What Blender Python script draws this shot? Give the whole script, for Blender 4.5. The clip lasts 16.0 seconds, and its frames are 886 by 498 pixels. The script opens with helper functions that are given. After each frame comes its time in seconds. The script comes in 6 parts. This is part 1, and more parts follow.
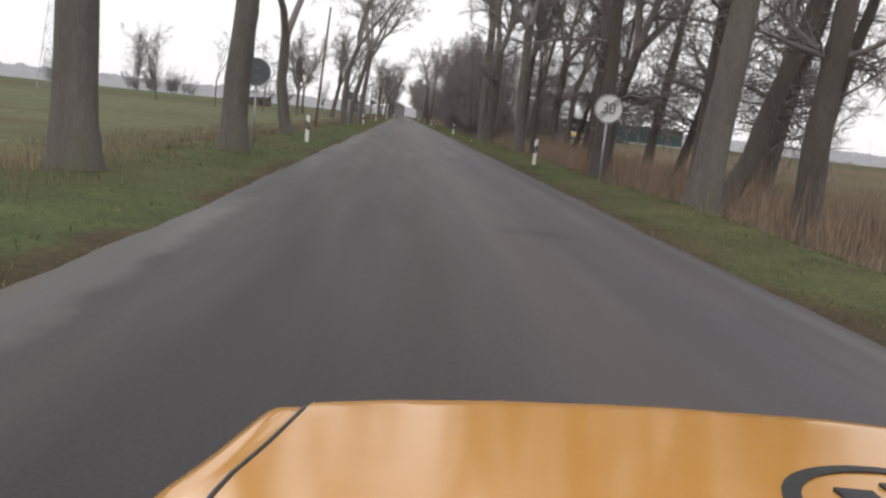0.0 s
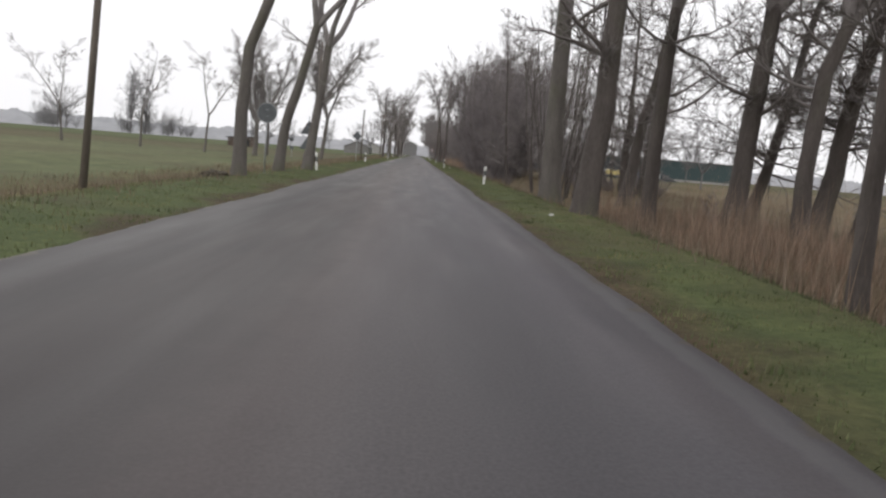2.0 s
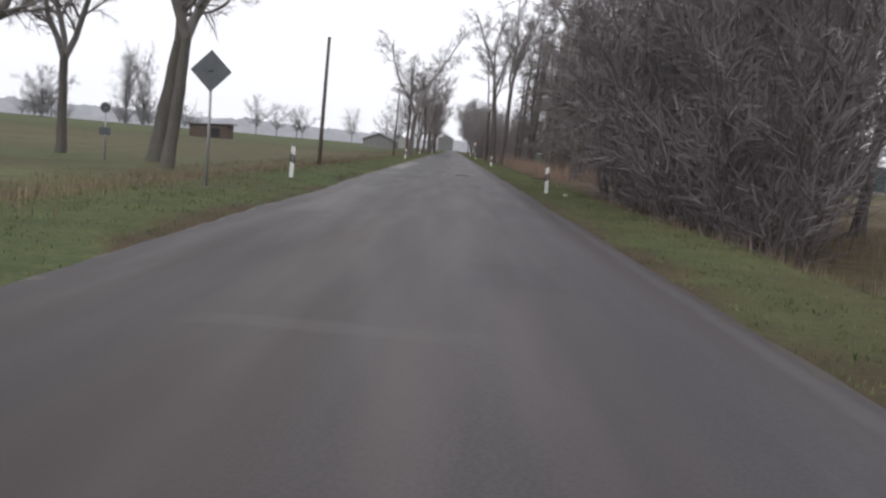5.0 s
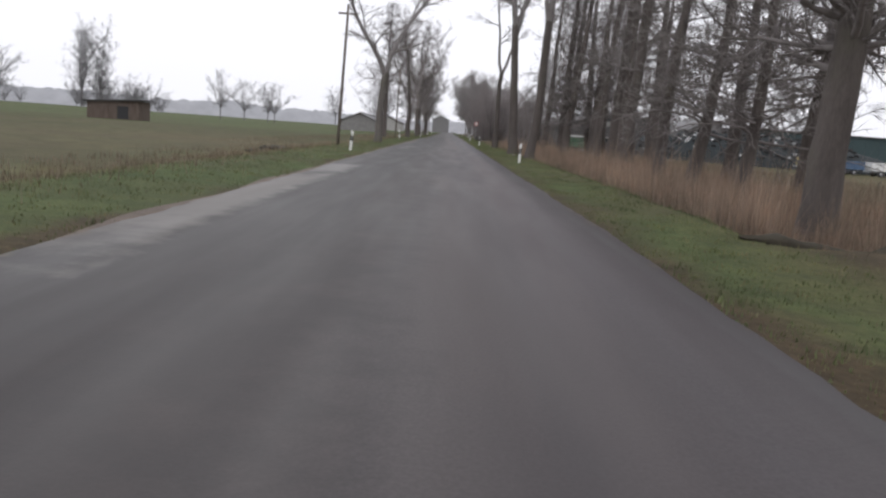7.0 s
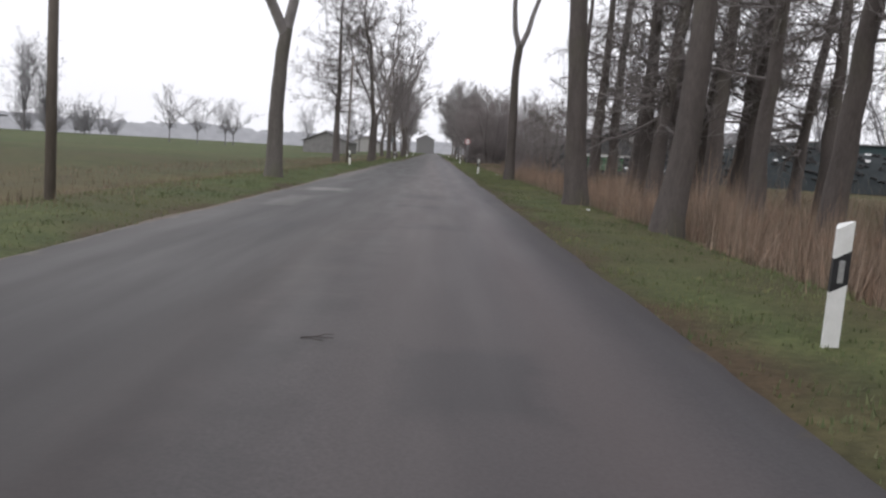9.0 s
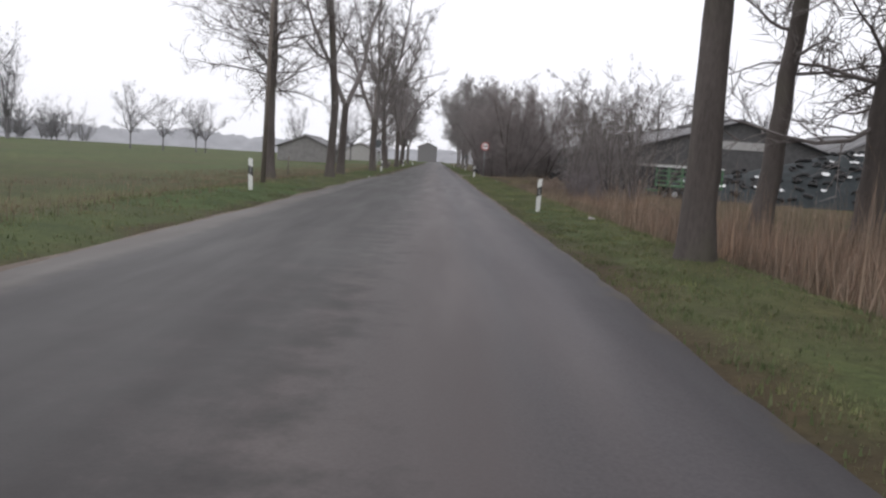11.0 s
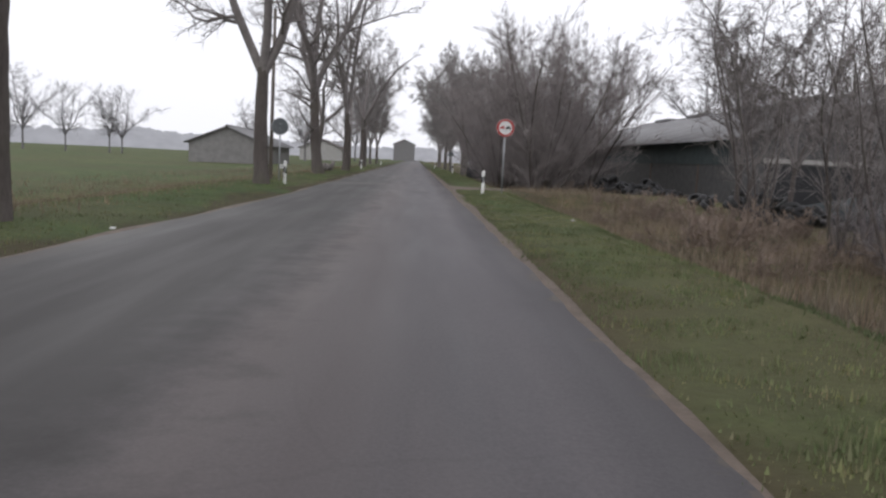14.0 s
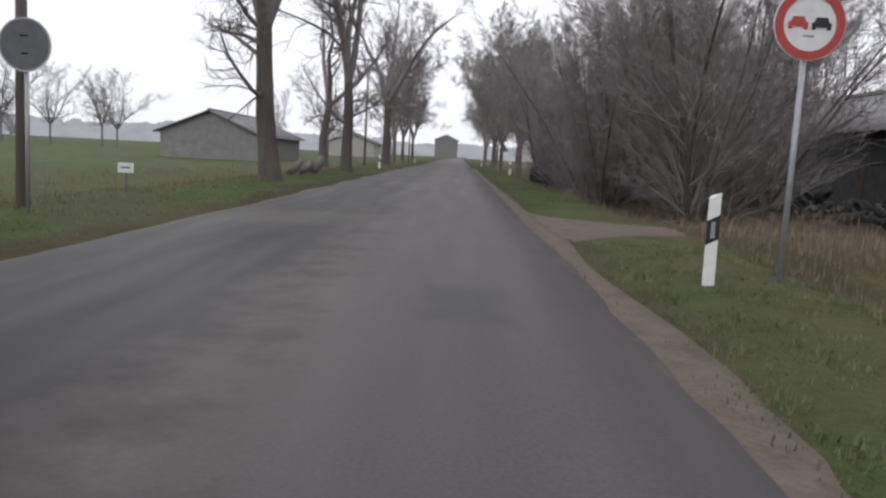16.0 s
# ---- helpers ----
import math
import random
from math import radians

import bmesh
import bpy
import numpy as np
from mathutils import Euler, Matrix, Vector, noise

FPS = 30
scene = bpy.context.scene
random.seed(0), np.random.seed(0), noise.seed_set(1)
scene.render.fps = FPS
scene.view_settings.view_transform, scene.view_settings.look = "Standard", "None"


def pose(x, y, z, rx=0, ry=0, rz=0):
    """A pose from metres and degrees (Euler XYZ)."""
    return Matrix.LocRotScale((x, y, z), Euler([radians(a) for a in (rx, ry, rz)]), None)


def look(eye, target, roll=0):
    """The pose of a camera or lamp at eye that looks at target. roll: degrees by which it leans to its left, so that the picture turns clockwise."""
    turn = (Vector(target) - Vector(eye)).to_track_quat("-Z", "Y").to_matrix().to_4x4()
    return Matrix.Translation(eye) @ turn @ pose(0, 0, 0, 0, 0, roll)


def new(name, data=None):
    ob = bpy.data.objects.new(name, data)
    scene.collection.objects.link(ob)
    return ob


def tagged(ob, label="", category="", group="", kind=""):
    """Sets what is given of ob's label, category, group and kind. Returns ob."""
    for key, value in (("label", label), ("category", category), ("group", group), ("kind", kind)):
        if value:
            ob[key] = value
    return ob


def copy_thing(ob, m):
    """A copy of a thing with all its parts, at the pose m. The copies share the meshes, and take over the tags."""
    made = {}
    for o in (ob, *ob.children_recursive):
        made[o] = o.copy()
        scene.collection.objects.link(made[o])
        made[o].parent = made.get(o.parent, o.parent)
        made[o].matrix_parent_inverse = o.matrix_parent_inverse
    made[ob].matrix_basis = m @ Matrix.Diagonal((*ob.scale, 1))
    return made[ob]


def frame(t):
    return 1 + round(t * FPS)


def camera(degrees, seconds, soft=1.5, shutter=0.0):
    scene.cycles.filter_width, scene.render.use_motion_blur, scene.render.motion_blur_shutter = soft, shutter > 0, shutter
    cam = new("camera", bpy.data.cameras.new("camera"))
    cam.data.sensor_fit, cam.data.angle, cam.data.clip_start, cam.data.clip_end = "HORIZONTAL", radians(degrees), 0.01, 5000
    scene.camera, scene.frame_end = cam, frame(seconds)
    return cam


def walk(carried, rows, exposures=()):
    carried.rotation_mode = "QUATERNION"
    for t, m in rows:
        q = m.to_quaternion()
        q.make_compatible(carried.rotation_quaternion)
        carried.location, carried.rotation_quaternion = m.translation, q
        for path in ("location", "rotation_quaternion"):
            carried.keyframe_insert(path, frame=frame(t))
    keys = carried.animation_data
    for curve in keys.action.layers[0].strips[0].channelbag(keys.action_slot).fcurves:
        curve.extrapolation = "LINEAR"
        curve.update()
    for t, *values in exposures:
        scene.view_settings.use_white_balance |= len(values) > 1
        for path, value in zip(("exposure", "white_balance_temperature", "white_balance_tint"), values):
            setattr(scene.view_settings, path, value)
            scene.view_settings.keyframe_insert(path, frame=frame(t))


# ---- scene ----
# ---- camera ----
cam = camera(60.0, 16.0, soft=2.4, shutter=0.0)
PATH = [
    (0, (-1.516, -21.464, 1.320), (-1.378, -19.497, 0.987), 5.94),
    (0.5, (-1.113, -13.128, 1.333), (-0.970, -11.152, 1.058), 5.90),
    (1, (-0.747, -4.672, 1.348), (-0.633, -2.694, 1.080), 4.25),
    (1.5, (-0.342, 4.237, 1.268), (-0.242, 6.217, 1.004), 4.80),
    (2, (-0.078, 13.402, 1.287), (0.010, 15.386, 1.047), 4.74),
    (2.5, (0.108, 22.941, 1.234), (0.137, 24.928, 1.011), 2.90),
    (3, (0.077, 32.737, 1.117), (0.061, 34.722, 0.874), 3.39),
    (3.5, (-0.171, 42.138, 1.183), (-0.193, 44.123, 0.942), 4.20),
    (4, (-0.513, 51.332, 1.296), (-0.522, 53.316, 1.047), 3.72),
    (4.2, (-0.626, 54.921, 1.314), (-0.639, 56.905, 1.059), 4.13),
    (6.3, (-0.283, 93.760, 1.305), (-0.273, 95.742, 1.040), 5.50),
    (6.5, (-0.276, 97.122, 1.298), (-0.269, 99.101, 1.008), 5.09),
    (7, (-0.228, 105.332, 1.284), (-0.218, 107.308, 0.979), 4.33),
    (7.5, (-0.193, 113.369, 1.273), (-0.170, 115.346, 0.970), 3.94),
    (8, (-0.045, 121.238, 1.302), (-0.011, 123.213, 0.990), 4.35),
    (8.5, (0.079, 128.902, 1.363), (0.112, 130.884, 1.096), 4.36),
    (9, (0.210, 136.357, 1.274), (0.248, 138.341, 1.023), 3.50),
    (9.5, (0.304, 143.956, 1.248), (0.335, 145.941, 1.007), 4.03),
    (9.7, (0.371, 147.004, 1.241), (0.395, 148.989, 0.998), 3.66),
    (11.8, (0.068, 174.019, 1.311), (0.106, 176.007, 1.088), 3.81),
    (12, (0.078, 176.357, 1.293), (0.123, 178.344, 1.069), 4.67),
    (12.5, (0.279, 182.116, 1.275), (0.325, 184.104, 1.059), 3.91),
    (13, (0.410, 188.100, 1.266), (0.460, 190.088, 1.047), 2.76),
    (13.5, (0.469, 194.072, 1.278), (0.538, 196.060, 1.065), 4.46),
    (14, (0.710, 199.931, 1.300), (0.791, 201.916, 1.069), 2.87),
    (14.5, (1.006, 205.705, 1.292), (1.098, 207.690, 1.066), 3.21),
    (15, (1.065, 211.550, 1.278), (1.133, 213.535, 1.045), 2.61),
    (15.5, (0.964, 217.436, 1.350), (0.978, 219.421, 1.110), 3.31),
    (16, (0.837, 223.082, 1.199), (0.809, 225.067, 0.955), 3.22),
]
walk(cam, [(t, look(eye, target, roll)) for t, eye, target, roll in PATH], exposures=[(0.0, 0.0, 6600, 10), (2.5, 0.0, 6450, 10), (4.0, 0.0, 6250, 12), (9.5, 0.0, 6300, 12), (16.0, 0.0, 6250, 12)])

# ---- world, sun, light ----
world = bpy.data.worlds.new("overcast_sky")
scene.world = world
world.use_nodes = True
wn, wl = world.node_tree.nodes, world.node_tree.links
wn.clear()
sky = wn.new("ShaderNodeTexSky")
sky.sky_type, sky.sun_disc = "NISHITA", False
sky.sun_elevation, sky.sun_rotation = radians(32), radians(200)
sky.air_density, sky.dust_density = 1.0, 6.0
grey = wn.new("ShaderNodeHueSaturation")
grey.inputs["Saturation"].default_value = 0.12
cloud = wn.new("ShaderNodeMixRGB")
cloud.inputs["Fac"].default_value = 0.80
cloud.inputs["Color2"].default_value = (8.6, 8.55, 8.75, 1)
back = wn.new("ShaderNodeBackground")
back.inputs["Strength"].default_value = 0.142
wout = wn.new("ShaderNodeOutputWorld")
wl.new(sky.outputs["Color"], grey.inputs["Color"])
wl.new(grey.outputs["Color"], cloud.inputs["Color1"])
wl.new(cloud.outputs["Color"], back.inputs["Color"])
wl.new(back.outputs["Background"], wout.inputs["Surface"])

sun_data = bpy.data.lights.new("sun", "SUN")
sun_data.energy, sun_data.angle, sun_data.color = 0.6, radians(40), (1.0, 0.97, 0.93)
sun = new("sun", sun_data)
sun.matrix_world = pose(0, 0, 60, 58, 0, -160)


# ---- materials ----
def material(name, rough=0.8, metal=0.0, spec=0.3):
    m = bpy.data.materials.new(name)
    m.use_nodes = True
    b = m.node_tree.nodes["Principled BSDF"]
    b.inputs["Roughness"].default_value, b.inputs["Metallic"].default_value = rough, metal
    b.inputs["Specular IOR Level"].default_value = spec
    return m, m.node_tree.nodes, m.node_tree.links, b


def coords(n, l, scale=(1, 1, 1), kind="Position"):
    g = n.new("ShaderNodeNewGeometry") if kind == "Position" else n.new("ShaderNodeTexCoord")
    mp = n.new("ShaderNodeMapping")
    mp.inputs["Scale"].default_value = scale
    l.new(g.outputs[kind], mp.inputs["Vector"])
    return mp.outputs["Vector"]


def noise_tex(n, l, vec, scale, detail=4.0, rough=0.55):
    t = n.new("ShaderNodeTexNoise")
    t.inputs["Scale"].default_value, t.inputs["Detail"].default_value, t.inputs["Roughness"].default_value = scale, detail, rough
    l.new(vec, t.inputs["Vector"])
    return t.outputs["Fac"]


def ramp(n, l, fac, stops):
    r = n.new("ShaderNodeValToRGB")
    e = r.color_ramp.elements
    while len(e) < len(stops):
        e.new(0.5)
    for el, (p, c) in zip(e, stops):
        el.position, el.color = p, (*c, 1)
    l.new(fac, r.inputs["Fac"])
    return r.outputs["Color"]


def mix(n, l, fac, a, b, mode="MIX"):
    m = n.new("ShaderNodeMixRGB")
    m.blend_type = mode
    for sock, v in ((m.inputs["Fac"], fac), (m.inputs["Color1"], a), (m.inputs["Color2"], b)):
        if isinstance(v, (int, float)):
            sock.default_value = v
        elif isinstance(v, tuple):
            sock.default_value = (*v, 1)
        else:
            l.new(v, sock)
    return m.outputs["Color"]


def bump(n, l, b, height, strength=0.4, dist=0.02):
    u = n.new("ShaderNodeBump")
    u.inputs["Strength"].default_value, u.inputs["Distance"].default_value = strength, dist
    l.new(height, u.inputs["Height"])
    l.new(u.outputs["Normal"], b.inputs["Normal"])


def simple(name, dark, light, scale=6.0, rough=0.7, metal=0.0, spec=0.3, stretch=(1, 1, 1), relief=0.2, dist=0.01, kind="Object"):
    """Two tones broken up by noise at two scales, with fine relief."""
    m, n, l, b = material(name, rough, metal, spec)
    v = coords(n, l, stretch, kind)
    f1, f2 = noise_tex(n, l, v, scale), noise_tex(n, l, v, scale * 7.3, 3.0)
    c = mix(n, l, 0.35, ramp(n, l, f1, [(0.3, dark), (0.7, light)]), ramp(n, l, f2, [(0.3, dark), (0.7, light)]))
    l.new(c, b.inputs["Base Color"])
    bump(n, l, b, f2, relief, dist)
    return m


def island_tones(name, tones, rough=0.9, spec=0.1):
    """Plant stuff: each blade takes one of the tones."""
    m, n, l, b = material(name, rough, 0, spec)
    g = n.new("ShaderNodeNewGeometry")
    c = ramp(n, l, g.outputs["Random Per Island"], [(i / (len(tones) - 1), t) for i, t in enumerate(tones)])
    big, small = noise_tex(n, l, coords(n, l), 0.35, 3.0), noise_tex(n, l, coords(n, l), 1.7, 4.0, 0.6)
    c = mix(n, l, 0.6, c, ramp(n, l, big, [(0.35, (0.62, 0.62, 0.6)), (0.65, (1.3, 1.2, 1.1))]), "MULTIPLY")
    c = mix(n, l, 0.7, c, ramp(n, l, small, [(0.34, (0.58, 0.62, 0.56)), (0.50, (1.0, 1.0, 1.0)), (0.66, (1.45, 1.28, 1.15))]), "MULTIPLY")
    l.new(c, b.inputs["Base Color"])
    return m


def asphalt_material():
    m, n, l, b = material("worn_asphalt", 0.72, 0, 0.24)
    v = coords(n, l)
    lane = noise_tex(n, l, coords(n, l, (1.0, 0.006, 1)), 0.75, 2.0)
    warm = noise_tex(n, l, coords(n, l, (0.7, 0.012, 1)), 0.7, 2.0)
    big = noise_tex(n, l, coords(n, l, (0.8, 0.07, 1)), 0.6, 3.0, 0.5)
    mid = noise_tex(n, l, coords(n, l, (1.0, 0.10, 1)), 2.2, 3.0, 0.5)
    fine = noise_tex(n, l, v, 42.0, 3.0, 0.7)
    c = ramp(n, l, big, [(0.30, (0.038, 0.037, 0.040)), (0.50, (0.045, 0.043, 0.045)), (0.70, (0.053, 0.050, 0.051))])
    c = mix(n, l, 0.3, c, ramp(n, l, lane, [(0.36, (0.026, 0.026, 0.030)), (0.64, (0.058, 0.053, 0.055))]))
    c = mix(n, l, 0.07, c, ramp(n, l, mid, [(0.32, (0.030, 0.029, 0.031)), (0.68, (0.074, 0.070, 0.070))]))
    c = mix(n, l, 0.26, c, ramp(n, l, fine, [(0.3, (0.020, 0.020, 0.020)), (0.75, (0.096, 0.093, 0.093))]))
    c = mix(n, l, mix(n, l, 0.55, (0, 0, 0), ramp(n, l, warm, [(0.44, (0, 0, 0)), (0.62, (1, 1, 1))])), c, (0.062, 0.052, 0.049))
    worn = ramp(n, l, noise_tex(n, l, coords(n, l, (1.0, 0.14, 1)), 0.9, 3.0, 0.5), [(0.54, (0, 0, 0)), (0.70, (1, 1, 1))])
    c = mix(n, l, mix(n, l, 0.26, (0, 0, 0), worn), c, (0.098, 0.090, 0.087))
    tar = ramp(n, l, noise_tex(n, l, coords(n, l, (1.0, 0.2, 1)), 0.8, 3.0, 0.5), [(0.58, (0, 0, 0)), (0.70, (1, 1, 1))])
    c = mix(n, l, mix(n, l, 0.34, (0, 0, 0), tar), c, (0.030, 0.030, 0.033))
    crack = n.new("ShaderNodeTexVoronoi")
    crack.feature = "DISTANCE_TO_EDGE"
    crack.inputs["Scale"].default_value = 0.42
    bent = n.new("ShaderNodeMixRGB")
    bent.inputs["Fac"].default_value = 0.25
    nz = n.new("ShaderNodeTexNoise")
    nz.inputs["Scale"].default_value = 1.3
    l.new(v, nz.inputs["Vector"]), l.new(v, bent.inputs["Color1"]), l.new(nz.outputs["Color"], bent.inputs["Color2"])
    l.new(bent.outputs["Color"], crack.inputs["Vector"])
    line = ramp(n, l, crack.outputs["Distance"], [(0.0, (0, 0, 0)), (0.008, (1, 1, 1))])
    some = ramp(n, l, noise_tex(n, l, v, 0.21, 2.0), [(0.54, (0, 0, 0)), (0.64, (1, 1, 1))])
    c = mix(n, l, some, c, mix(n, l, 0.10, c, line, "MULTIPLY"))
    sep = n.new("ShaderNodeSeparateXYZ")
    l.new(v, sep.inputs["Vector"])
    ragged = noise_tex(n, l, v, 1.6, 5.0, 0.65)

    def calc(op, x, y):
        k = n.new("ShaderNodeMath")
        k.operation = op
        for s, w in ((k.inputs[0], x), (k.inputs[1], y)):
            if isinstance(w, (int, float)):
                s.default_value = w
            else:
                l.new(w, s)
        return k.outputs["Value"]

    tread = n.new("ShaderNodeMapRange")
    tread.inputs["From Min"].default_value, tread.inputs["From Max"].default_value = -4.0, 2.4
    l.new(calc("ADD", sep.outputs["X"], calc("MULTIPLY", calc("SUBTRACT", warm, 0.5), 1.6)), tread.inputs["Value"])
    c = mix(n, l, 1.0, c, ramp(n, l, tread.outputs["Result"], [(0.05, (0.72, 0.70, 0.70)), (0.25, (0.66, 0.64, 0.65)), (0.42, (0.90, 0.86, 0.85)), (0.57, (1.45, 1.39, 1.38)), (0.70, (1.26, 1.25, 1.29)), (0.84, (1.50, 1.49, 1.55)), (0.96, (1.26, 1.25, 1.28))]), "MULTIPLY")
    c = mix(n, l, 1.0, c, (0.965, 0.925, 0.91), "MULTIPLY")
    pale, dark = (0.135, 0.127, 0.122), (0.026, 0.026, 0.029)
    for cx, cy, w, h, tone, much in ((-2.3, 208.0, 2.2, 46.0, (0.021, 0.019, 0.018), 1.45), (-2.2, 140.0, 1.9, 52.0, (0.027, 0.025, 0.026), 0.9), (-3.6, 118.5, 0.7, 7.5, (0.130, 0.119, 0.110), 1.25), (-3.4, 127.5, 0.6, 2.5, pale, 1.4), (-2.8, 158.5, 0.7, 0.9, pale, 1.2), (-3.7, -15.0, 0.42, 4.5, pale, 0.55), (-1.0, 59.8, 1.1, 0.14, pale, 0.5), (0.05, 60.6, 0.4, 0.7, pale, 0.3), (-3.75, 213.0, 0.5, 20.0, (0.092, 0.079, 0.070), 0.5), (-3.75, 180.0, 0.6, 16.0, (0.095, 0.082, 0.073), 0.9), (-1.9, 20.0, 1.2, 14.0, (0.026, 0.024, 0.025), 0.5), (0.05, 63.2, 0.35, 0.15, pale, 0.8), (-2.2, 41.0, 0.9, 2.0, pale, 0.3), (0.5, 9.0, 0.35, 3.5, pale, 0.35), (-2.9, 88.0, 0.5, 6.0, pale, 0.4), (-2.9, 153.5, 0.4, 2.0, pale, 0.7),
                                     (0.2, 27.8, 0.25, 1.0, pale, 0.22), (-3.2, 104.5, 0.6, 1.5, pale, 0.5), (0.1, 63.9, 0.35, 0.3, dark, 0.8), (0.1, 61.6, 0.35, 0.3, dark, 0.7), (0.3, -12.0, 0.6, 0.4, dark, 0.6), (0.3, 102.0, 0.4, 0.3, dark, 0.8),
                                     (0.95, 229.2, 0.4, 0.9, dark, 0.7), (-0.1, 157.2, 0.7, 1.2, (0.034, 0.033, 0.036), 0.8), (-0.1, 153.5, 0.8, 0.5, dark, 0.6), (-0.5, 129.0, 1.1, 0.2, pale, 0.2), (0.2, 133.0, 0.5, 1.6, dark, 0.45),
                                     (-1.2, 75.0, 1.2, 0.2, pale, 0.2), (0.3, 78.0, 0.6, 1.0, dark, 0.5), (-0.4, 38.5, 0.5, 1.2, dark, 0.45), (-2.0, 33.0, 0.9, 0.2, pale, 0.2), (-1.6, 236.0, 1.6, 1.6, (0.075, 0.066, 0.061), 0.8), (-1.0, 218.0, 0.6, 0.9, dark, 0.5), (0.5, 140.5, 0.5, 0.8, dark, 0.6), (1.0, 199.5, 0.5, 1.4, dark, 0.5), (-2.2, 148.0, 0.5, 0.7, dark, 0.6), (0.3, 149.0, 0.6, 0.6, dark, 0.5)):
        ex = calc("DIVIDE", calc("ABSOLUTE", calc("SUBTRACT", sep.outputs["X"], cx), 0), w)
        ey = calc("DIVIDE", calc("ABSOLUTE", calc("SUBTRACT", sep.outputs["Y"], cy), 0), h)
        far = calc("ADD", calc("MAXIMUM", ex, ey), calc("MULTIPLY", calc("SUBTRACT", ragged, 0.5), 1.3))
        inside = calc("MULTIPLY", ramp(n, l, far, [(0.55, (1, 1, 1)), (1.05, (0, 0, 0))]), 0.62 * much)
        c = mix(n, l, inside, c, tone)
    rim = calc("ABSOLUTE", calc("SUBTRACT", calc("ADD", sep.outputs["X"], calc("MULTIPLY", calc("SUBTRACT", ragged, 0.5), 0.25)), 1.98), 0)
    pale_rim = ramp(n, l, rim, [(0.05, (1, 1, 1)), (0.13, (0, 0, 0))])
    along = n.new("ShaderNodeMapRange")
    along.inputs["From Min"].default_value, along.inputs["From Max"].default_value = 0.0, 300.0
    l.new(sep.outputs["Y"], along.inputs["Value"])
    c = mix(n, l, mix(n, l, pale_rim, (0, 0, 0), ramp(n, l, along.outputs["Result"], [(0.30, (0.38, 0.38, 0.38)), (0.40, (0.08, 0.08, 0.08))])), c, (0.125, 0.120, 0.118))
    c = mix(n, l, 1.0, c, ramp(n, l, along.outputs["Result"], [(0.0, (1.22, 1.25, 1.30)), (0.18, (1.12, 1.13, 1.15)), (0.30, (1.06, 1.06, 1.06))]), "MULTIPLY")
    # Earth washed over both edges of the asphalt.
    off = calc("SUBTRACT", calc("ABSOLUTE", calc("ADD", sep.outputs["X"], 0.825), 0), 2.995)
    soil = ramp(n, l, calc("ADD", off, calc("MULTIPLY", calc("SUBTRACT", ragged, 0.5), 1.3)), [(-0.30, (0, 0, 0)), (0.10, (1, 1, 1))])
    c = mix(n, l, mix(n, l, 0.85, (0, 0, 0), soil), c, (0.084, 0.072, 0.057))
    sand = ramp(n, l, calc("ADD", off, calc("MULTIPLY", calc("SUBTRACT", ragged, 0.5), 0.5)), [(-0.50, (0, 0, 0)), (-0.12, (1, 1, 1))])
    c = mix(n, l, mix(n, l, sand, (0, 0, 0), ramp(n, l, along.outputs["Result"], [(0.50, (0.12, 0.12, 0.12)), (0.66, (0.42, 0.42, 0.42))])), c, (0.110, 0.090, 0.074))
    l.new(c, b.inputs["Base Color"])
    l.new(ramp(n, l, mid, [(0.3, (0.62, 0.62, 0.62)), (0.7, (0.72, 0.72, 0.72))]), b.inputs["Roughness"])
    bump(n, l, b, fine, 0.25, 0.004)
    return m


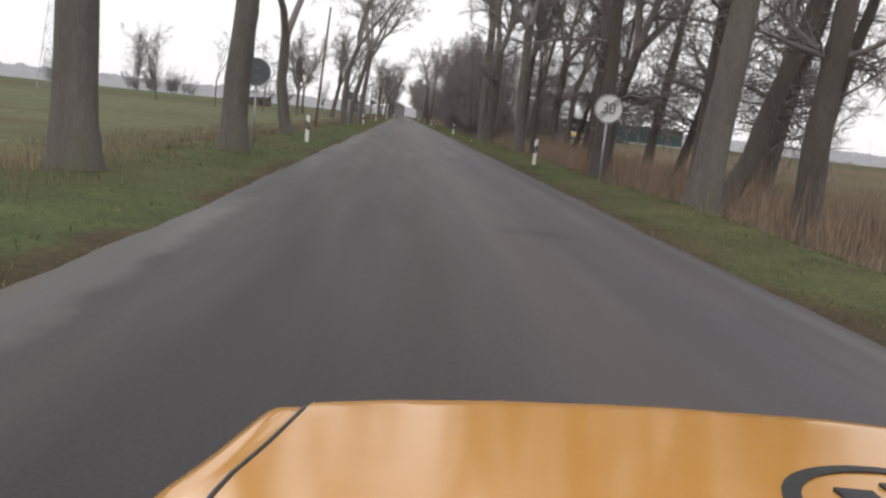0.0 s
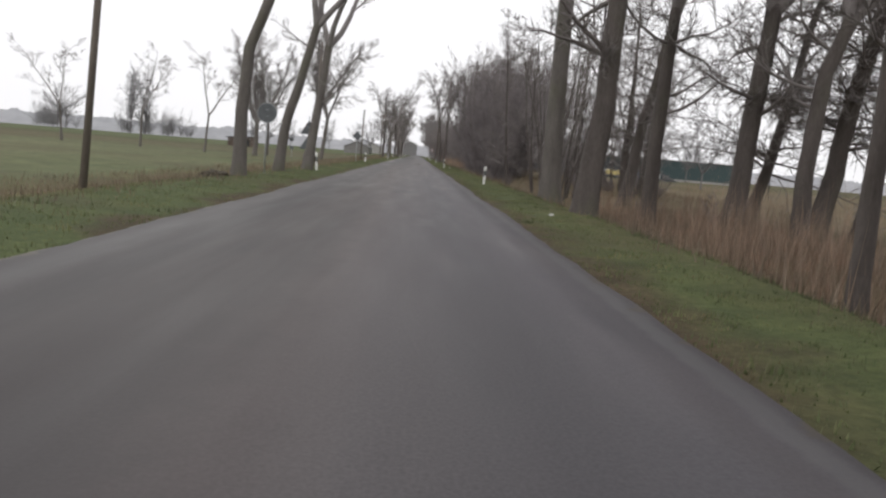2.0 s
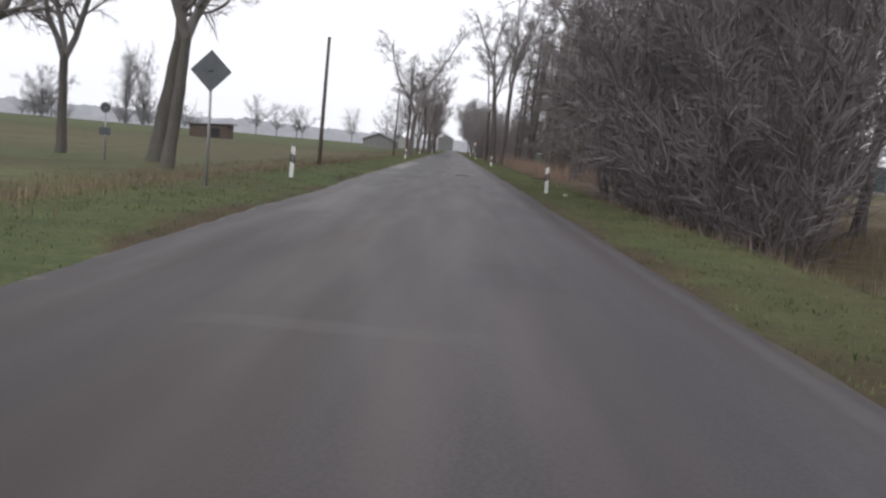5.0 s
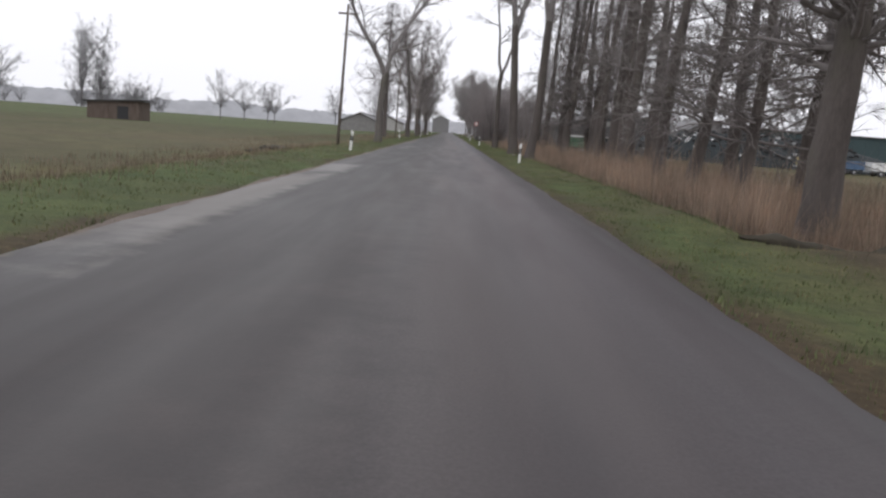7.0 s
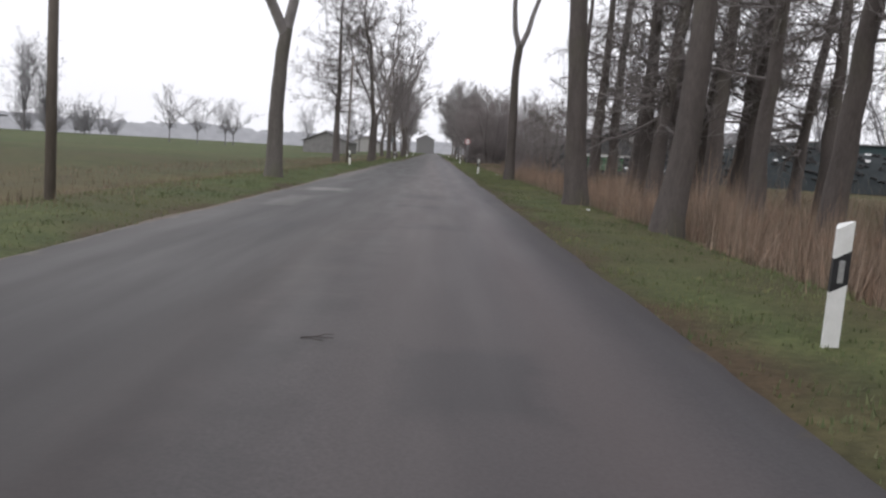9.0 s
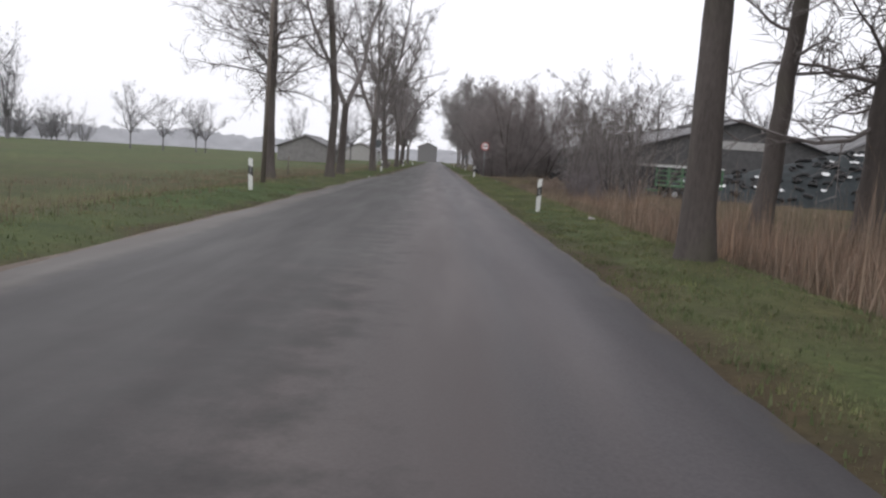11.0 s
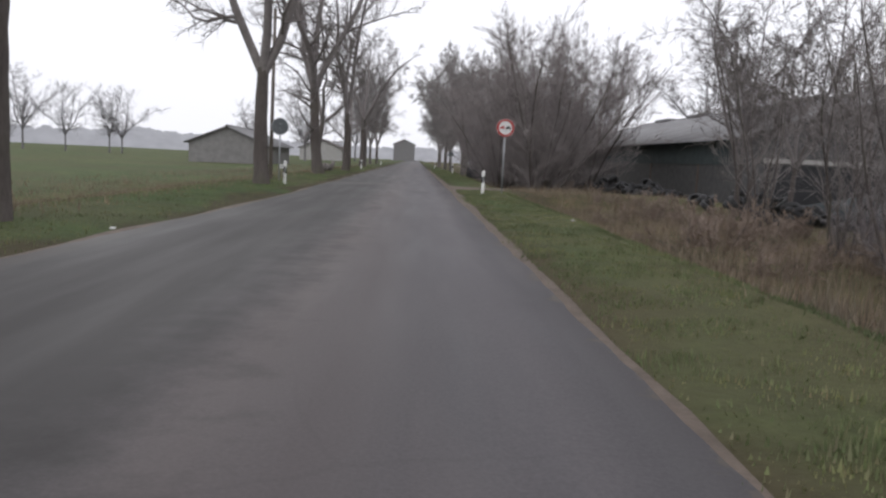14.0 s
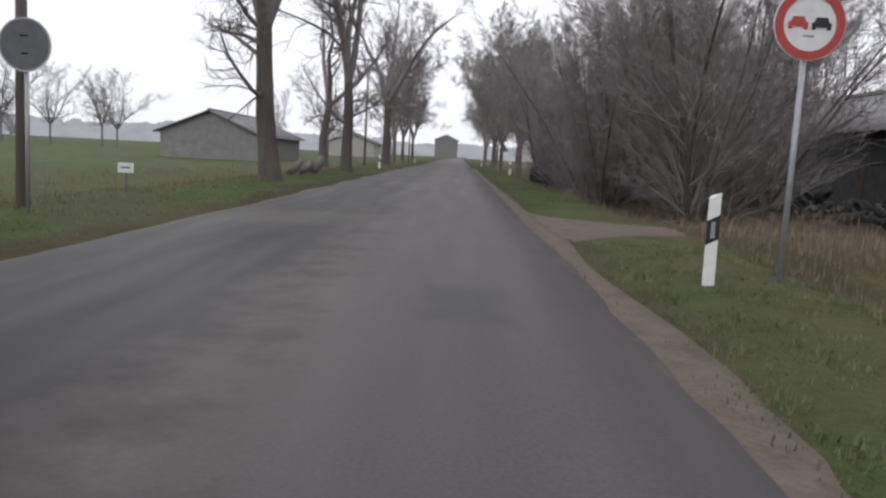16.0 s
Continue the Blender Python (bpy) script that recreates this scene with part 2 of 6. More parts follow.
def ground_material():
    """Meadow, verges, the ditch with dead grass: a cover map across the road, broken up by noise."""
    m, n, l, b = material("meadow_ground", 0.95, 0, 0.1)
    v = coords(n, l)
    sep = n.new("ShaderNodeSeparateXYZ")
    l.new(v, sep.inputs["Vector"])
    wob = n.new("ShaderNodeMath")
    wob.operation = "MULTIPLY_ADD"
    wob.inputs[1].default_value = 3.2
    l.new(noise_tex(n, l, v, 0.33, 4.0), wob.inputs[0]), l.new(sep.outputs["X"], wob.inputs[2])
    rng_ = n.new("ShaderNodeMapRange")
    rng_.inputs["From Min"].default_value, rng_.inputs["From Max"].default_value = -18.4, 21.6
    l.new(wob.outputs["Value"], rng_.inputs["Value"])
    meadow, green, straw, brown = (0.108, 0.120, 0.074), (0.076, 0.096, 0.049), (0.118, 0.098, 0.060), (0.070, 0.056, 0.042)

    def at(x):
        return (x + 20) / 40

    cover = ramp(n, l, rng_.outputs["Result"], [
        (0.0, meadow), (at(-10.5), meadow), (at(-8.6), straw), (at(-7.2), (0.09, 0.088, 0.042)), (at(-6.2), green), (at(-4.3), green),
        (at(-3.9), brown), (at(2.3), brown), (at(3.1), green), (at(4.4), (0.088, 0.092, 0.052)), (at(5.5), brown), (at(6.3), (0.088, 0.068, 0.052)), (at(7.5), (0.120, 0.097, 0.072)), (at(14.0), (0.124, 0.102, 0.074))])
    stretch = n.new("ShaderNodeMapRange")
    stretch.inputs["From Max"].default_value = 250.0
    l.new(sep.outputs["Y"], stretch.inputs["Value"])
    out = n.new("ShaderNodeMapRange")
    out.inputs["From Min"].default_value, out.inputs["From Max"].default_value = -7.0, -9.5
    l.new(wob.outputs["Value"], out.inputs["Value"])
    pasture = ramp(n, l, stretch.outputs["Result"], [(0.36, (0, 0, 0)), (0.50, (1, 1, 1)), (0.74, (1, 1, 1)), (0.90, (0, 0, 0))])
    cover = mix(n, l, mix(n, l, out.outputs["Result"], (0, 0, 0), pasture), cover, (0.090, 0.086, 0.056))
    lush = ramp(n, l, stretch.outputs["Result"], [(0.60, (1.0, 1.0, 1.0)), (0.80, (0.69, 0.79, 0.67))])
    cover = mix(n, l, 1.0, cover, lush, "MULTIPLY")
    f1, f2, f3 = noise_tex(n, l, v, 0.9, 5.0, 0.65), noise_tex(n, l, v, 9.0, 4.0, 0.7), noise_tex(n, l, v, 0.045, 3.0)
    c = mix(n, l, 0.55, cover, ramp(n, l, f1, [(0.3, (0.5, 0.5, 0.48)), (0.7, (1.5, 1.4, 1.2))]), "MULTIPLY")
    c = mix(n, l, 0.55, c, ramp(n, l, f2, [(0.3, (0.45, 0.47, 0.42)), (0.72, (1.6, 1.55, 1.4))]), "MULTIPLY")
    c = mix(n, l, 0.5, c, ramp(n, l, f3, [(0.35, (0.8, 0.95, 0.75)), (0.65, (1.25, 1.1, 1.05))]), "MULTIPLY")
    f4 = noise_tex(n, l, coords(n, l, (0.35, 0.35, 1)), 0.3, 4.0, 0.6)
    c = mix(n, l, mix(n, l, 0.5, (0, 0, 0), ramp(n, l, f4, [(0.48, (0, 0, 0)), (0.60, (1, 1, 1))])), c, (0.082, 0.070, 0.042))
    l.new(c, b.inputs["Base Color"])
    bump(n, l, b, f2, 0.6, 0.06)
    return m


def bark_material(name, dark, light, moss):
    m, n, l, b = material(name, 0.92, 0, 0.15)
    v = coords(n, l, (1, 1, 0.22), "Object")
    f1, f2 = noise_tex(n, l, v, 3.0, 5.0), noise_tex(n, l, v, 26.0, 4.0, 0.7)
    c = mix(n, l, 0.5, ramp(n, l, f1, [(0.3, dark), (0.7, light)]), ramp(n, l, f2, [(0.3, dark), (0.7, light)]))
    stain = ramp(n, l, noise_tex(n, l, coords(n, l, (1, 1, 0.6), "Object"), 0.9, 4.0), [(0.5, (0, 0, 0)), (0.68, (1, 1, 1))])
    c = mix(n, l, stain, c, mix(n, l, 0.6, c, moss))
    l.new(c, b.inputs["Base Color"])
    bump(n, l, b, f2, 0.9, 0.03)
    return m


M_ASPHALT = asphalt_material()
M_SAND = simple("sandy_shoulder", (0.075, 0.059, 0.047), (0.155, 0.122, 0.098), 3.0, 0.95, kind="Position", relief=0.6, dist=0.03)
M_GROUND = ground_material()
M_BARK = bark_material("grey_bark", (0.092, 0.082, 0.076), (0.195, 0.177, 0.163), (0.125, 0.126, 0.085))
M_DARKBARK = bark_material("dark_bark", (0.066, 0.057, 0.053), (0.148, 0.128, 0.118), (0.112, 0.108, 0.080))
M_TWIG = simple("grey_twigs", (0.18, 0.165, 0.16), (0.28, 0.26, 0.252), 4.0, 0.9)
M_DARKTWIG = simple("dark_twigs", (0.135, 0.121, 0.116), (0.235, 0.212, 0.204), 4.0, 0.9)
M_BRUSH = simple("reddish_brush_twigs", (0.185, 0.163, 0.158), (0.285, 0.255, 0.248), 4.0, 0.9)
M_DENSE = simple("dark_dense_twigs", (0.150, 0.133, 0.134), (0.240, 0.215, 0.215), 4.0, 0.9)
M_SOIL = simple("dark_turned_soil", (0.040, 0.035, 0.026), (0.088, 0.076, 0.055), 5.0, 0.95, relief=0.8, dist=0.04)
M_BRAMBLE = simple("brown_bramble", (0.165, 0.126, 0.101), (0.27, 0.212, 0.174), 4.0, 0.9)
# Distance haze is put into the flat greys of these far twigs.
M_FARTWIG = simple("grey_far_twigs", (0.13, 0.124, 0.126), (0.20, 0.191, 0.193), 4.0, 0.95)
M_HAZETWIG = simple("haze_pale_far_twigs", (0.20, 0.194, 0.20), (0.27, 0.263, 0.27), 4.0, 0.95)
M_GRASS = island_tones("verge_grass_blades", [(0.118, 0.150, 0.074), (0.136, 0.168, 0.086), (0.155, 0.176, 0.098), (0.172, 0.164, 0.108)])
M_STRAW = island_tones("dead_grass_blades", [(0.135, 0.11, 0.086), (0.19, 0.157, 0.124), (0.26, 0.22, 0.176), (0.135, 0.12, 0.086)])
M_REED = island_tones("dry_reed_stalks", [(0.18, 0.136, 0.109), (0.268, 0.206, 0.164), (0.345, 0.276, 0.224), (0.212, 0.162, 0.128)])
M_WHITE = simple("white_plastic", (0.66, 0.66, 0.63), (0.80, 0.80, 0.78), 9.0, 0.5, relief=0.05)
M_SHEETING = simple("weathered_silage_sheeting", (0.015, 0.019, 0.020), (0.036, 0.043, 0.045), 1.2, 0.9, kind="Position")
M_BLACK = simple("black_plastic_and_shade", (0.018, 0.018, 0.02), (0.035, 0.035, 0.037), 8.0, 0.5)
M_REFLECT = simple("grey_reflector", (0.22, 0.22, 0.22), (0.38, 0.38, 0.37), 40.0, 0.25)
M_ZINC = simple("galvanised_steel", (0.30, 0.31, 0.32), (0.42, 0.43, 0.44), 12.0, 0.5, 0.6)
M_SIGNBACK = simple("grey_sign_back", (0.085, 0.092, 0.10), (0.14, 0.148, 0.155), 5.0, 0.55, 0.2)
M_SIGNWHITE = simple("sign_white_sheeting", (0.62, 0.62, 0.61), (0.74, 0.74, 0.73), 9.0, 0.45)
M_SIGNGREY = simple("sign_grey_print", (0.13, 0.13, 0.135), (0.20, 0.20, 0.205), 9.0, 0.5)
M_SIGNRED = simple("sign_red_sheeting", (0.36, 0.045, 0.045), (0.45, 0.075, 0.07), 9.0, 0.45)
M_WOODPOLE = simple("weathered_pole_wood", (0.11, 0.093, 0.08), (0.20, 0.172, 0.152), 5.0, 0.9, stretch=(1, 1, 0.15))
M_BOARD = simple("weathered_boards", (0.075, 0.055, 0.045), (0.16, 0.125, 0.105), 4.0, 0.9, stretch=(1, 1, 0.2))
M_GREENWALL = simple("green_sheet_wall", (0.040, 0.066, 0.068), (0.058, 0.086, 0.088), 3.0, 0.6)
M_ROOFSHEET = simple("grey_fibre_roof", (0.095, 0.093, 0.094), (0.245, 0.24, 0.243), 0.9, 0.85, stretch=(0.35, 1.0, 1))
M_PLASTER = simple("grey_plaster", (0.30, 0.29, 0.28), (0.42, 0.41, 0.39), 2.0, 0.9)
M_OLDPLASTER = simple("weathered_grey_plaster", (0.17, 0.165, 0.16), (0.26, 0.252, 0.245), 2.0, 0.9)
M_FARWALL = simple("dull_plaster", (0.15, 0.147, 0.146), (0.22, 0.215, 0.213), 2.0, 0.9)
M_TEALWALL = simple("dark_green_windbreak", (0.048, 0.060, 0.061), (0.078, 0.094, 0.096), 2.5, 0.85)
M_DARKWALL = simple("dark_boarded_wall", (0.062, 0.061, 0.061), (0.114, 0.111, 0.110), 2.5, 0.85)
M_CONCRETE = simple("pale_concrete", (0.28, 0.265, 0.25), (0.42, 0.40, 0.375), 2.5, 0.9)
M_TILE = simple("weathered_roof_tiles", (0.10, 0.085, 0.08), (0.17, 0.15, 0.145), 6.0, 0.85)
M_RUBBER = simple("old_tyre_rubber", (0.018, 0.018, 0.019), (0.045, 0.044, 0.044), 6.0, 0.7)
M_GLASS = simple("dark_window_glass", (0.02, 0.022, 0.025), (0.035, 0.037, 0.04), 3.0, 0.08, spec=0.6)
M_YELLOW = simple("yellow_car_paint", (0.55, 0.265, 0.06), (0.61, 0.305, 0.085), 2.0, 0.12, spec=0.7, relief=0.0)
M_CARDARK = simple("dark_car_paint", (0.02, 0.022, 0.028), (0.035, 0.037, 0.043), 2.0, 0.25, spec=0.6, relief=0.0)
M_CARPALE = simple("silver_car_paint", (0.45, 0.46, 0.47), (0.55, 0.56, 0.57), 2.0, 0.3, spec=0.6, relief=0.0)
M_YELLOWSHEET = simple("yellow_tarpaulin", (0.50, 0.40, 0.16), (0.58, 0.48, 0.22), 3.0, 0.6)
M_GREENPAINT = simple("green_wagon_paint", (0.06, 0.14, 0.07), (0.10, 0.20, 0.11), 3.0, 0.6)
M_BLUE = simple("blue_machine_paint", (0.05, 0.09, 0.16), (0.09, 0.14, 0.22), 3.0, 0.5)


# ---- mesh helpers ----
def mesh_np(name, verts, faces, mat, smooth=False):
    """A mesh from arrays: verts (n, 3), faces (m, 3 or 4)."""
    verts, faces = np.asarray(verts, np.float32), np.asarray(faces, np.int32)
    k = faces.shape[1]
    me = bpy.data.meshes.new(name)
    me.vertices.add(len(verts))
    me.vertices.foreach_set("co", verts.ravel())
    me.loops.add(faces.size)
    me.loops.foreach_set("vertex_index", faces.ravel())
    me.polygons.add(len(faces))
    me.polygons.foreach_set("loop_start", np.arange(0, faces.size, k, dtype=np.int32))
    if smooth:
        me.polygons.foreach_set("use_smooth", np.ones(len(faces), bool))
    me.update(calc_edges=True)
    me.materials.append(mat)
    return me


def tube_arrays(segs, sides):
    """Tapered prisms, one per row of x0 y0 z0 x1 y1 z1 r0 r1."""
    s = np.asarray(segs, float)
    p0, p1, r0, r1 = s[:, 0:3], s[:, 3:6], s[:, 6], s[:, 7]
    d = p1 - p0
    d /= np.linalg.norm(d, axis=1, keepdims=True) + 1e-9
    ref = np.where(np.abs(d[:, 2:3]) < 0.9, [[0, 0, 1.0]], [[1.0, 0, 0]])
    a = np.cross(d, ref)
    a /= np.linalg.norm(a, axis=1, keepdims=True) + 1e-9
    c = np.cross(d, a)
    ang = np.arange(sides) * 2 * np.pi / sides
    ring = np.cos(ang)[None, :, None] * a[:, None] + np.sin(ang)[None, :, None] * c[:, None]
    lo, hi = p0[:, None] + ring * r0[:, None, None], p1[:, None] + ring * r1[:, None, None]
    verts = np.stack([lo, hi], 1).reshape(-1, 3)
    base = np.arange(len(s))[:, None] * 2 * sides
    i = np.arange(sides)[None]
    j = (i + 1) % sides
    faces = np.stack([base + i, base + j, base + sides + j, base + sides + i], -1).reshape(-1, 4)
    return verts, faces


def loft(name, centres, radii, sides, mat, rough=0.0, seed=0):
    """A closed round body along a line of centres, with an uneven surface."""
    rng = np.random.default_rng(seed)
    n, ang = len(centres), np.arange(sides) * 2 * np.pi / sides
    lobes = 1 + rough * (np.sin(ang * 3 + seed) * 0.6 + np.sin(ang * 5 + 2 * seed) * 0.4)
    verts, faces = [], []
    for k in range(n):
        a, b = Vector(centres[max(k - 1, 0)]), Vector(centres[min(k + 1, n - 1)])
        d = (b - a).normalized()
        u = d.cross(Vector((0, 1, 0))).normalized() if abs(d.y) < 0.9 else d.cross(Vector((1, 0, 0))).normalized()
        w = d.cross(u)
        jit = 1 + rough * rng.normal(0, 0.5, sides)
        for q in range(sides):
            verts.append(Vector(centres[k]) + (u * math.cos(ang[q]) + w * math.sin(ang[q])) * radii[k] * lobes[q] * jit[q])
    for k in range(n - 1):
        for q in range(sides):
            faces.append((k * sides + q, k * sides + (q + 1) % sides, (k + 1) * sides + (q + 1) % sides, (k + 1) * sides + q))
    return mesh_np(name, [tuple(v) for v in verts], faces, mat, True)


def part(name, data, parent, label="", loc=None):
    """A mesh or a bmesh with its material, as one part under its thing."""
    ob = new(name, data)
    ob.parent = parent
    if loc is not None:
        ob.location = loc
    return tagged(ob, label)


def empty(name, x, y, z, label, category, group="", rz=0.0, kind=""):
    ob = new(name)
    ob.empty_display_size = 0.2
    ob.matrix_world = pose(x, y, z, 0, 0, rz)
    return tagged(ob, label, category, group, kind)


def bm_mesh(name, bm, mat, bevel=0.0, segments=2):
    if bevel:
        bmesh.ops.bevel(bm, geom=list(bm.edges), offset=bevel, segments=segments, affect="EDGES", profile=0.6)
    me = bpy.data.meshes.new(name)
    bm.to_mesh(me)
    bm.free()
    me.materials.append(mat)
    return me


def box(name, x0, y0, z0, x1, y1, z1, mat, bevel=0.0):
    bm = bmesh.new()
    bmesh.ops.create_cube(bm, size=1.0, matrix=Matrix.LocRotScale(((x0 + x1) / 2, (y0 + y1) / 2, (z0 + z1) / 2), None, (x1 - x0, y1 - y0, z1 - z0)))
    return bm_mesh(name, bm, mat, bevel)


def prism(name, outline, depth, mat, m=Matrix(), bevel=0.0):
    """A flat shape in x and z, pulled along y by depth, then moved by m."""
    bm = bmesh.new()
    f = bm.faces.new([bm.verts.new((x, 0, z)) for x, z in outline])
    out = bmesh.ops.extrude_face_region(bm, geom=[f])
    bmesh.ops.translate(bm, verts=[v for v in out["geom"] if isinstance(v, bmesh.types.BMVert)], vec=(0, depth, 0))
    bmesh.ops.recalc_face_normals(bm, faces=bm.faces)
    if bevel:
        bmesh.ops.bevel(bm, geom=list(bm.edges), offset=bevel, segments=2, affect="EDGES")
    bmesh.ops.transform(bm, matrix=m, verts=bm.verts)
    return bm_mesh(name, bm, mat)


def rod(name, pts, radius, mat, sides=10, tip=None):
    n = len(pts)
    tip = radius if tip is None else tip
    rad = [radius + (tip - radius) * i / (n - 1) for i in range(n)]
    me = loft(name, [pts[0], *pts, pts[-1]], [0.001, *rad, 0.001], sides, mat)
    return me


def disc_outline(r, k=32):
    return [(r * math.cos(2 * math.pi * i / k), r * math.sin(2 * math.pi * i / k)) for i in range(k)]


# ---- the ground, the road ----
def lift(x, y):
    """Height of the ground."""
    xs = (-400, -60, -14, -10.5, -8.8, -7.2, -6.0, -5.0, -3.9, -3.0, 1.6, 2.2, 3.4, 4.5, 5.3, 6.9, 8.6, 12.0, 30, 400)
    zs = (-0.7, -0.45, -0.28, -0.22, -0.30, -0.04, 0.06, 0.03, -0.04, -0.12, -0.12, -0.04, 0.01, 0.05, -0.20, -0.72, -0.50, -0.40, -0.55, -0.9)
    z = float(np.interp(x, xs, zs))
    if 2.3 < x < 16 and 232 < y < 244:
        z += (-0.06 - z) * min(1.0, max(0.0, (5.0 - abs(y - 238)) / 2.5))
    if 2.3 < x < 40 and 100 < y < 122:
        z += (-0.08 - z) * min(1.0, max(0.0, (8.0 - abs(y - 110.5 - 0.35 * max(0.0, min(8.0, x - 5)))) / 1.6))
    amp = 0.05 if -3.9 > x or x > 2.3 else 0.0
    return z + amp * noise.noise((x * 0.5, y * 0.35, 1.7)) + (0.22 if abs(x) > 15 else 0.0) * noise.noise((x * 0.03, y * 0.03, 5.0))


def axis(fine0, fine1, step, far, grow):
    a = list(np.arange(fine0, fine1 + step / 2, step))
    s, lo, hi = step, fine0, fine1
    while hi < far or lo > -far:
        s *= grow
        lo, hi = lo - s, hi + s
        a = [lo] + a + [hi]
    return a


gx, gy = axis(-12, 12, 0.4, 2600, 1.35), axis(-30, 300, 1.0, 2600, 1.5)
gv = [(x, y, lift(x, y)) for y in gy for x in gx]
gf = [(j * len(gx) + i, j * len(gx) + i + 1, (j + 1) * len(gx) + i + 1, (j + 1) * len(gx) + i) for j in range(len(gy) - 1) for i in range(len(gx) - 1)]
tagged(new("ground", mesh_np("ground", gv, gf, M_GROUND, True)), "damp green meadow ground with verges and a ditch", "ground", kind="structure")

ROAD_L, ROAD_R = -3.82, 2.17


def strip(name, y0, y1, step, left, right, z, mat, lanes=6, crown=0.0, skirt=0.0):
    """A long sheet between two wavering edges, with a small drop at the sides."""
    ys = np.arange(y0, y1 + step / 2, step)
    verts, faces = [], []
    for y in ys:
        a, b = left(y), right(y)
        if skirt:
            verts.append((a - 0.03, y, z - skirt))
        for k in range(lanes + 1):
            u = k / lanes
            verts.append((a + (b - a) * u, y, z + crown * (1 - (2 * u - 1) ** 2)))
        if skirt:
            verts.append((b + 0.03, y, z - skirt))
    w = lanes + 1 + (2 if skirt else 0)
    for j in range(len(ys) - 1):
        for i in range(w - 1):
            faces.append((j * w + i, j * w + i + 1, (j + 1) * w + i + 1, (j + 1) * w + i))
    return mesh_np(name, verts, faces, mat, True)


def edge(x, amp, seed):
    return lambda y: x + amp * (noise.noise((y * 0.14, seed, 0)) + 0.45 * noise.noise((y * 0.7, seed, 3)) + 0.3 * noise.noise((y * 1.9, seed, 6)))


def narrow(y):
    """The left edge draws in towards the farm."""
    return 0.6 * min(1.0, max(0.0, (y - 205) / 18))


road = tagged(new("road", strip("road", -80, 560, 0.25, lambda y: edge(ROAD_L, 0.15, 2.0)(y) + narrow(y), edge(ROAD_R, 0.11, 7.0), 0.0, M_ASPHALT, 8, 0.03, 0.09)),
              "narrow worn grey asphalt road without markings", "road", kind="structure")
tagged(new("trim", strip("trim", 165, 300, 0.5, lambda y: ROAD_R - 0.25, lambda y: ROAD_R - 0.05 + 0.15 * min(1, (y - 165) / 20) + 0.24 * min(1, max(0, (y - 205) / 22)) + 0.12 * noise.noise((y * 0.3, 4, 4)) + 0.03 * noise.noise((y * 2.1, 4, 8)), -0.012, M_SAND, 4, 0.0, 0.05)),
       "sandy brown shoulder along the asphalt edge", "road shoulder", kind="structure")
tagged(new("trim", strip("trim", 100, 290, 0.5, lambda y: ROAD_L - 0.14 - 0.2 * noise.noise((y * 0.3, 9, 4)) + narrow(y), lambda y: ROAD_L + 0.45 + narrow(y), -0.012, M_SAND, 4, 0.0, 0.05)),
       "thin sandy shoulder along the asphalt edge", "road shoulder", kind="structure")


# ---- trees ----
def sprout(rng, segs, tips, p, d, length, r, lev, spec, tip_r=0.011):
    """One limb and all that grows from it. spec: per level segments, wobble, upward pull, children per segment, spread, child ratio, bare part."""
    nseg, wob, up, kids, spread, ratio, bare = spec[lev]
    step, last = length / nseg, lev == len(spec) - 1
    gauss, uniform = rng.gauss, rng.uniform
    for i in range(nseg):
        d = (d + Vector((gauss(0, wob), gauss(0, wob), gauss(0, wob) + up))).normalized()
        q = p + d * step
        ra, r1 = max(r * (1 - 0.8 * i / nseg), 0.004), max(r * (1 - 0.8 * (i + 1) / nseg), 0.004)
        segs.append((p.x, p.y, p.z, q.x, q.y, q.z, ra, r1))
        if (i + 1) / nseg > bare:
            for _ in range(int(kids) + (rng.random() < kids - int(kids))):
                side = d.cross(Vector((gauss(0, 1), gauss(0, 1), gauss(0, 1)))).normalized()
                a = radians(spread) * uniform(0.7, 1.25)
                cd = d * math.cos(a) + side * math.sin(a)
                at, cl = p.lerp(q, rng.random()), length * ratio * uniform(0.6, 1.15) * (1 - 0.45 * i / nseg)
                if last:
                    e = at + cd * cl
                    tips.append((at.x, at.y, at.z, e.x, e.y, e.z + 0.12 * cl, uniform(0.7, 1.3) * tip_r))
                else:
                    sprout(rng, segs, tips, at, cd, cl, max(ra * 0.48, 0.007), lev + 1, spec, tip_r)
        p = q
    return p


BROAD = [(8, 0.12, 0.05, 1.8, 44, 0.42, 0.2), (5, 0.18, 0.05, 2.0, 46, 0.42, 0.15), (3, 0.24, 0.03, 5.6, 46, 0.75, 0.0)]
OPEN = [(8, 0.12, 0.04, 1.4, 46, 0.45, 0.25), (5, 0.18, 0.05, 1.8, 46, 0.42, 0.2), (3, 0.24, 0.03, 5.0, 46, 0.75, 0.0)]
TIER = [(6, 0.17, 0.015, 1.9, 52, 0.38, 0.15), (3, 0.22, 0.015, 3.3, 50, 0.65, 0.0)]
WOOD = [(5, 0.14, 0.05, 2.0, 42, 0.45, 0.0), (3, 0.22, 0.04, 4.5, 44, 0.6, 0.0)]
FAR = [(6, 0.12, 0.05, 2.0, 40, 0.44, 0.15), (4, 0.18, 0.05, 2.0, 44, 0.44, 0.1), (2, 0.22, 0.04, 6.0, 44, 0.75, 0.0)]
DOME = [(7, 0.07, 0.03, 2.6, 36, 0.44, 0.10), (4, 0.10, 0.05, 2.6, 38, 0.46, 0.0), (3, 0.12, 0.04, 4.6, 34, 0.75, 0.0)]
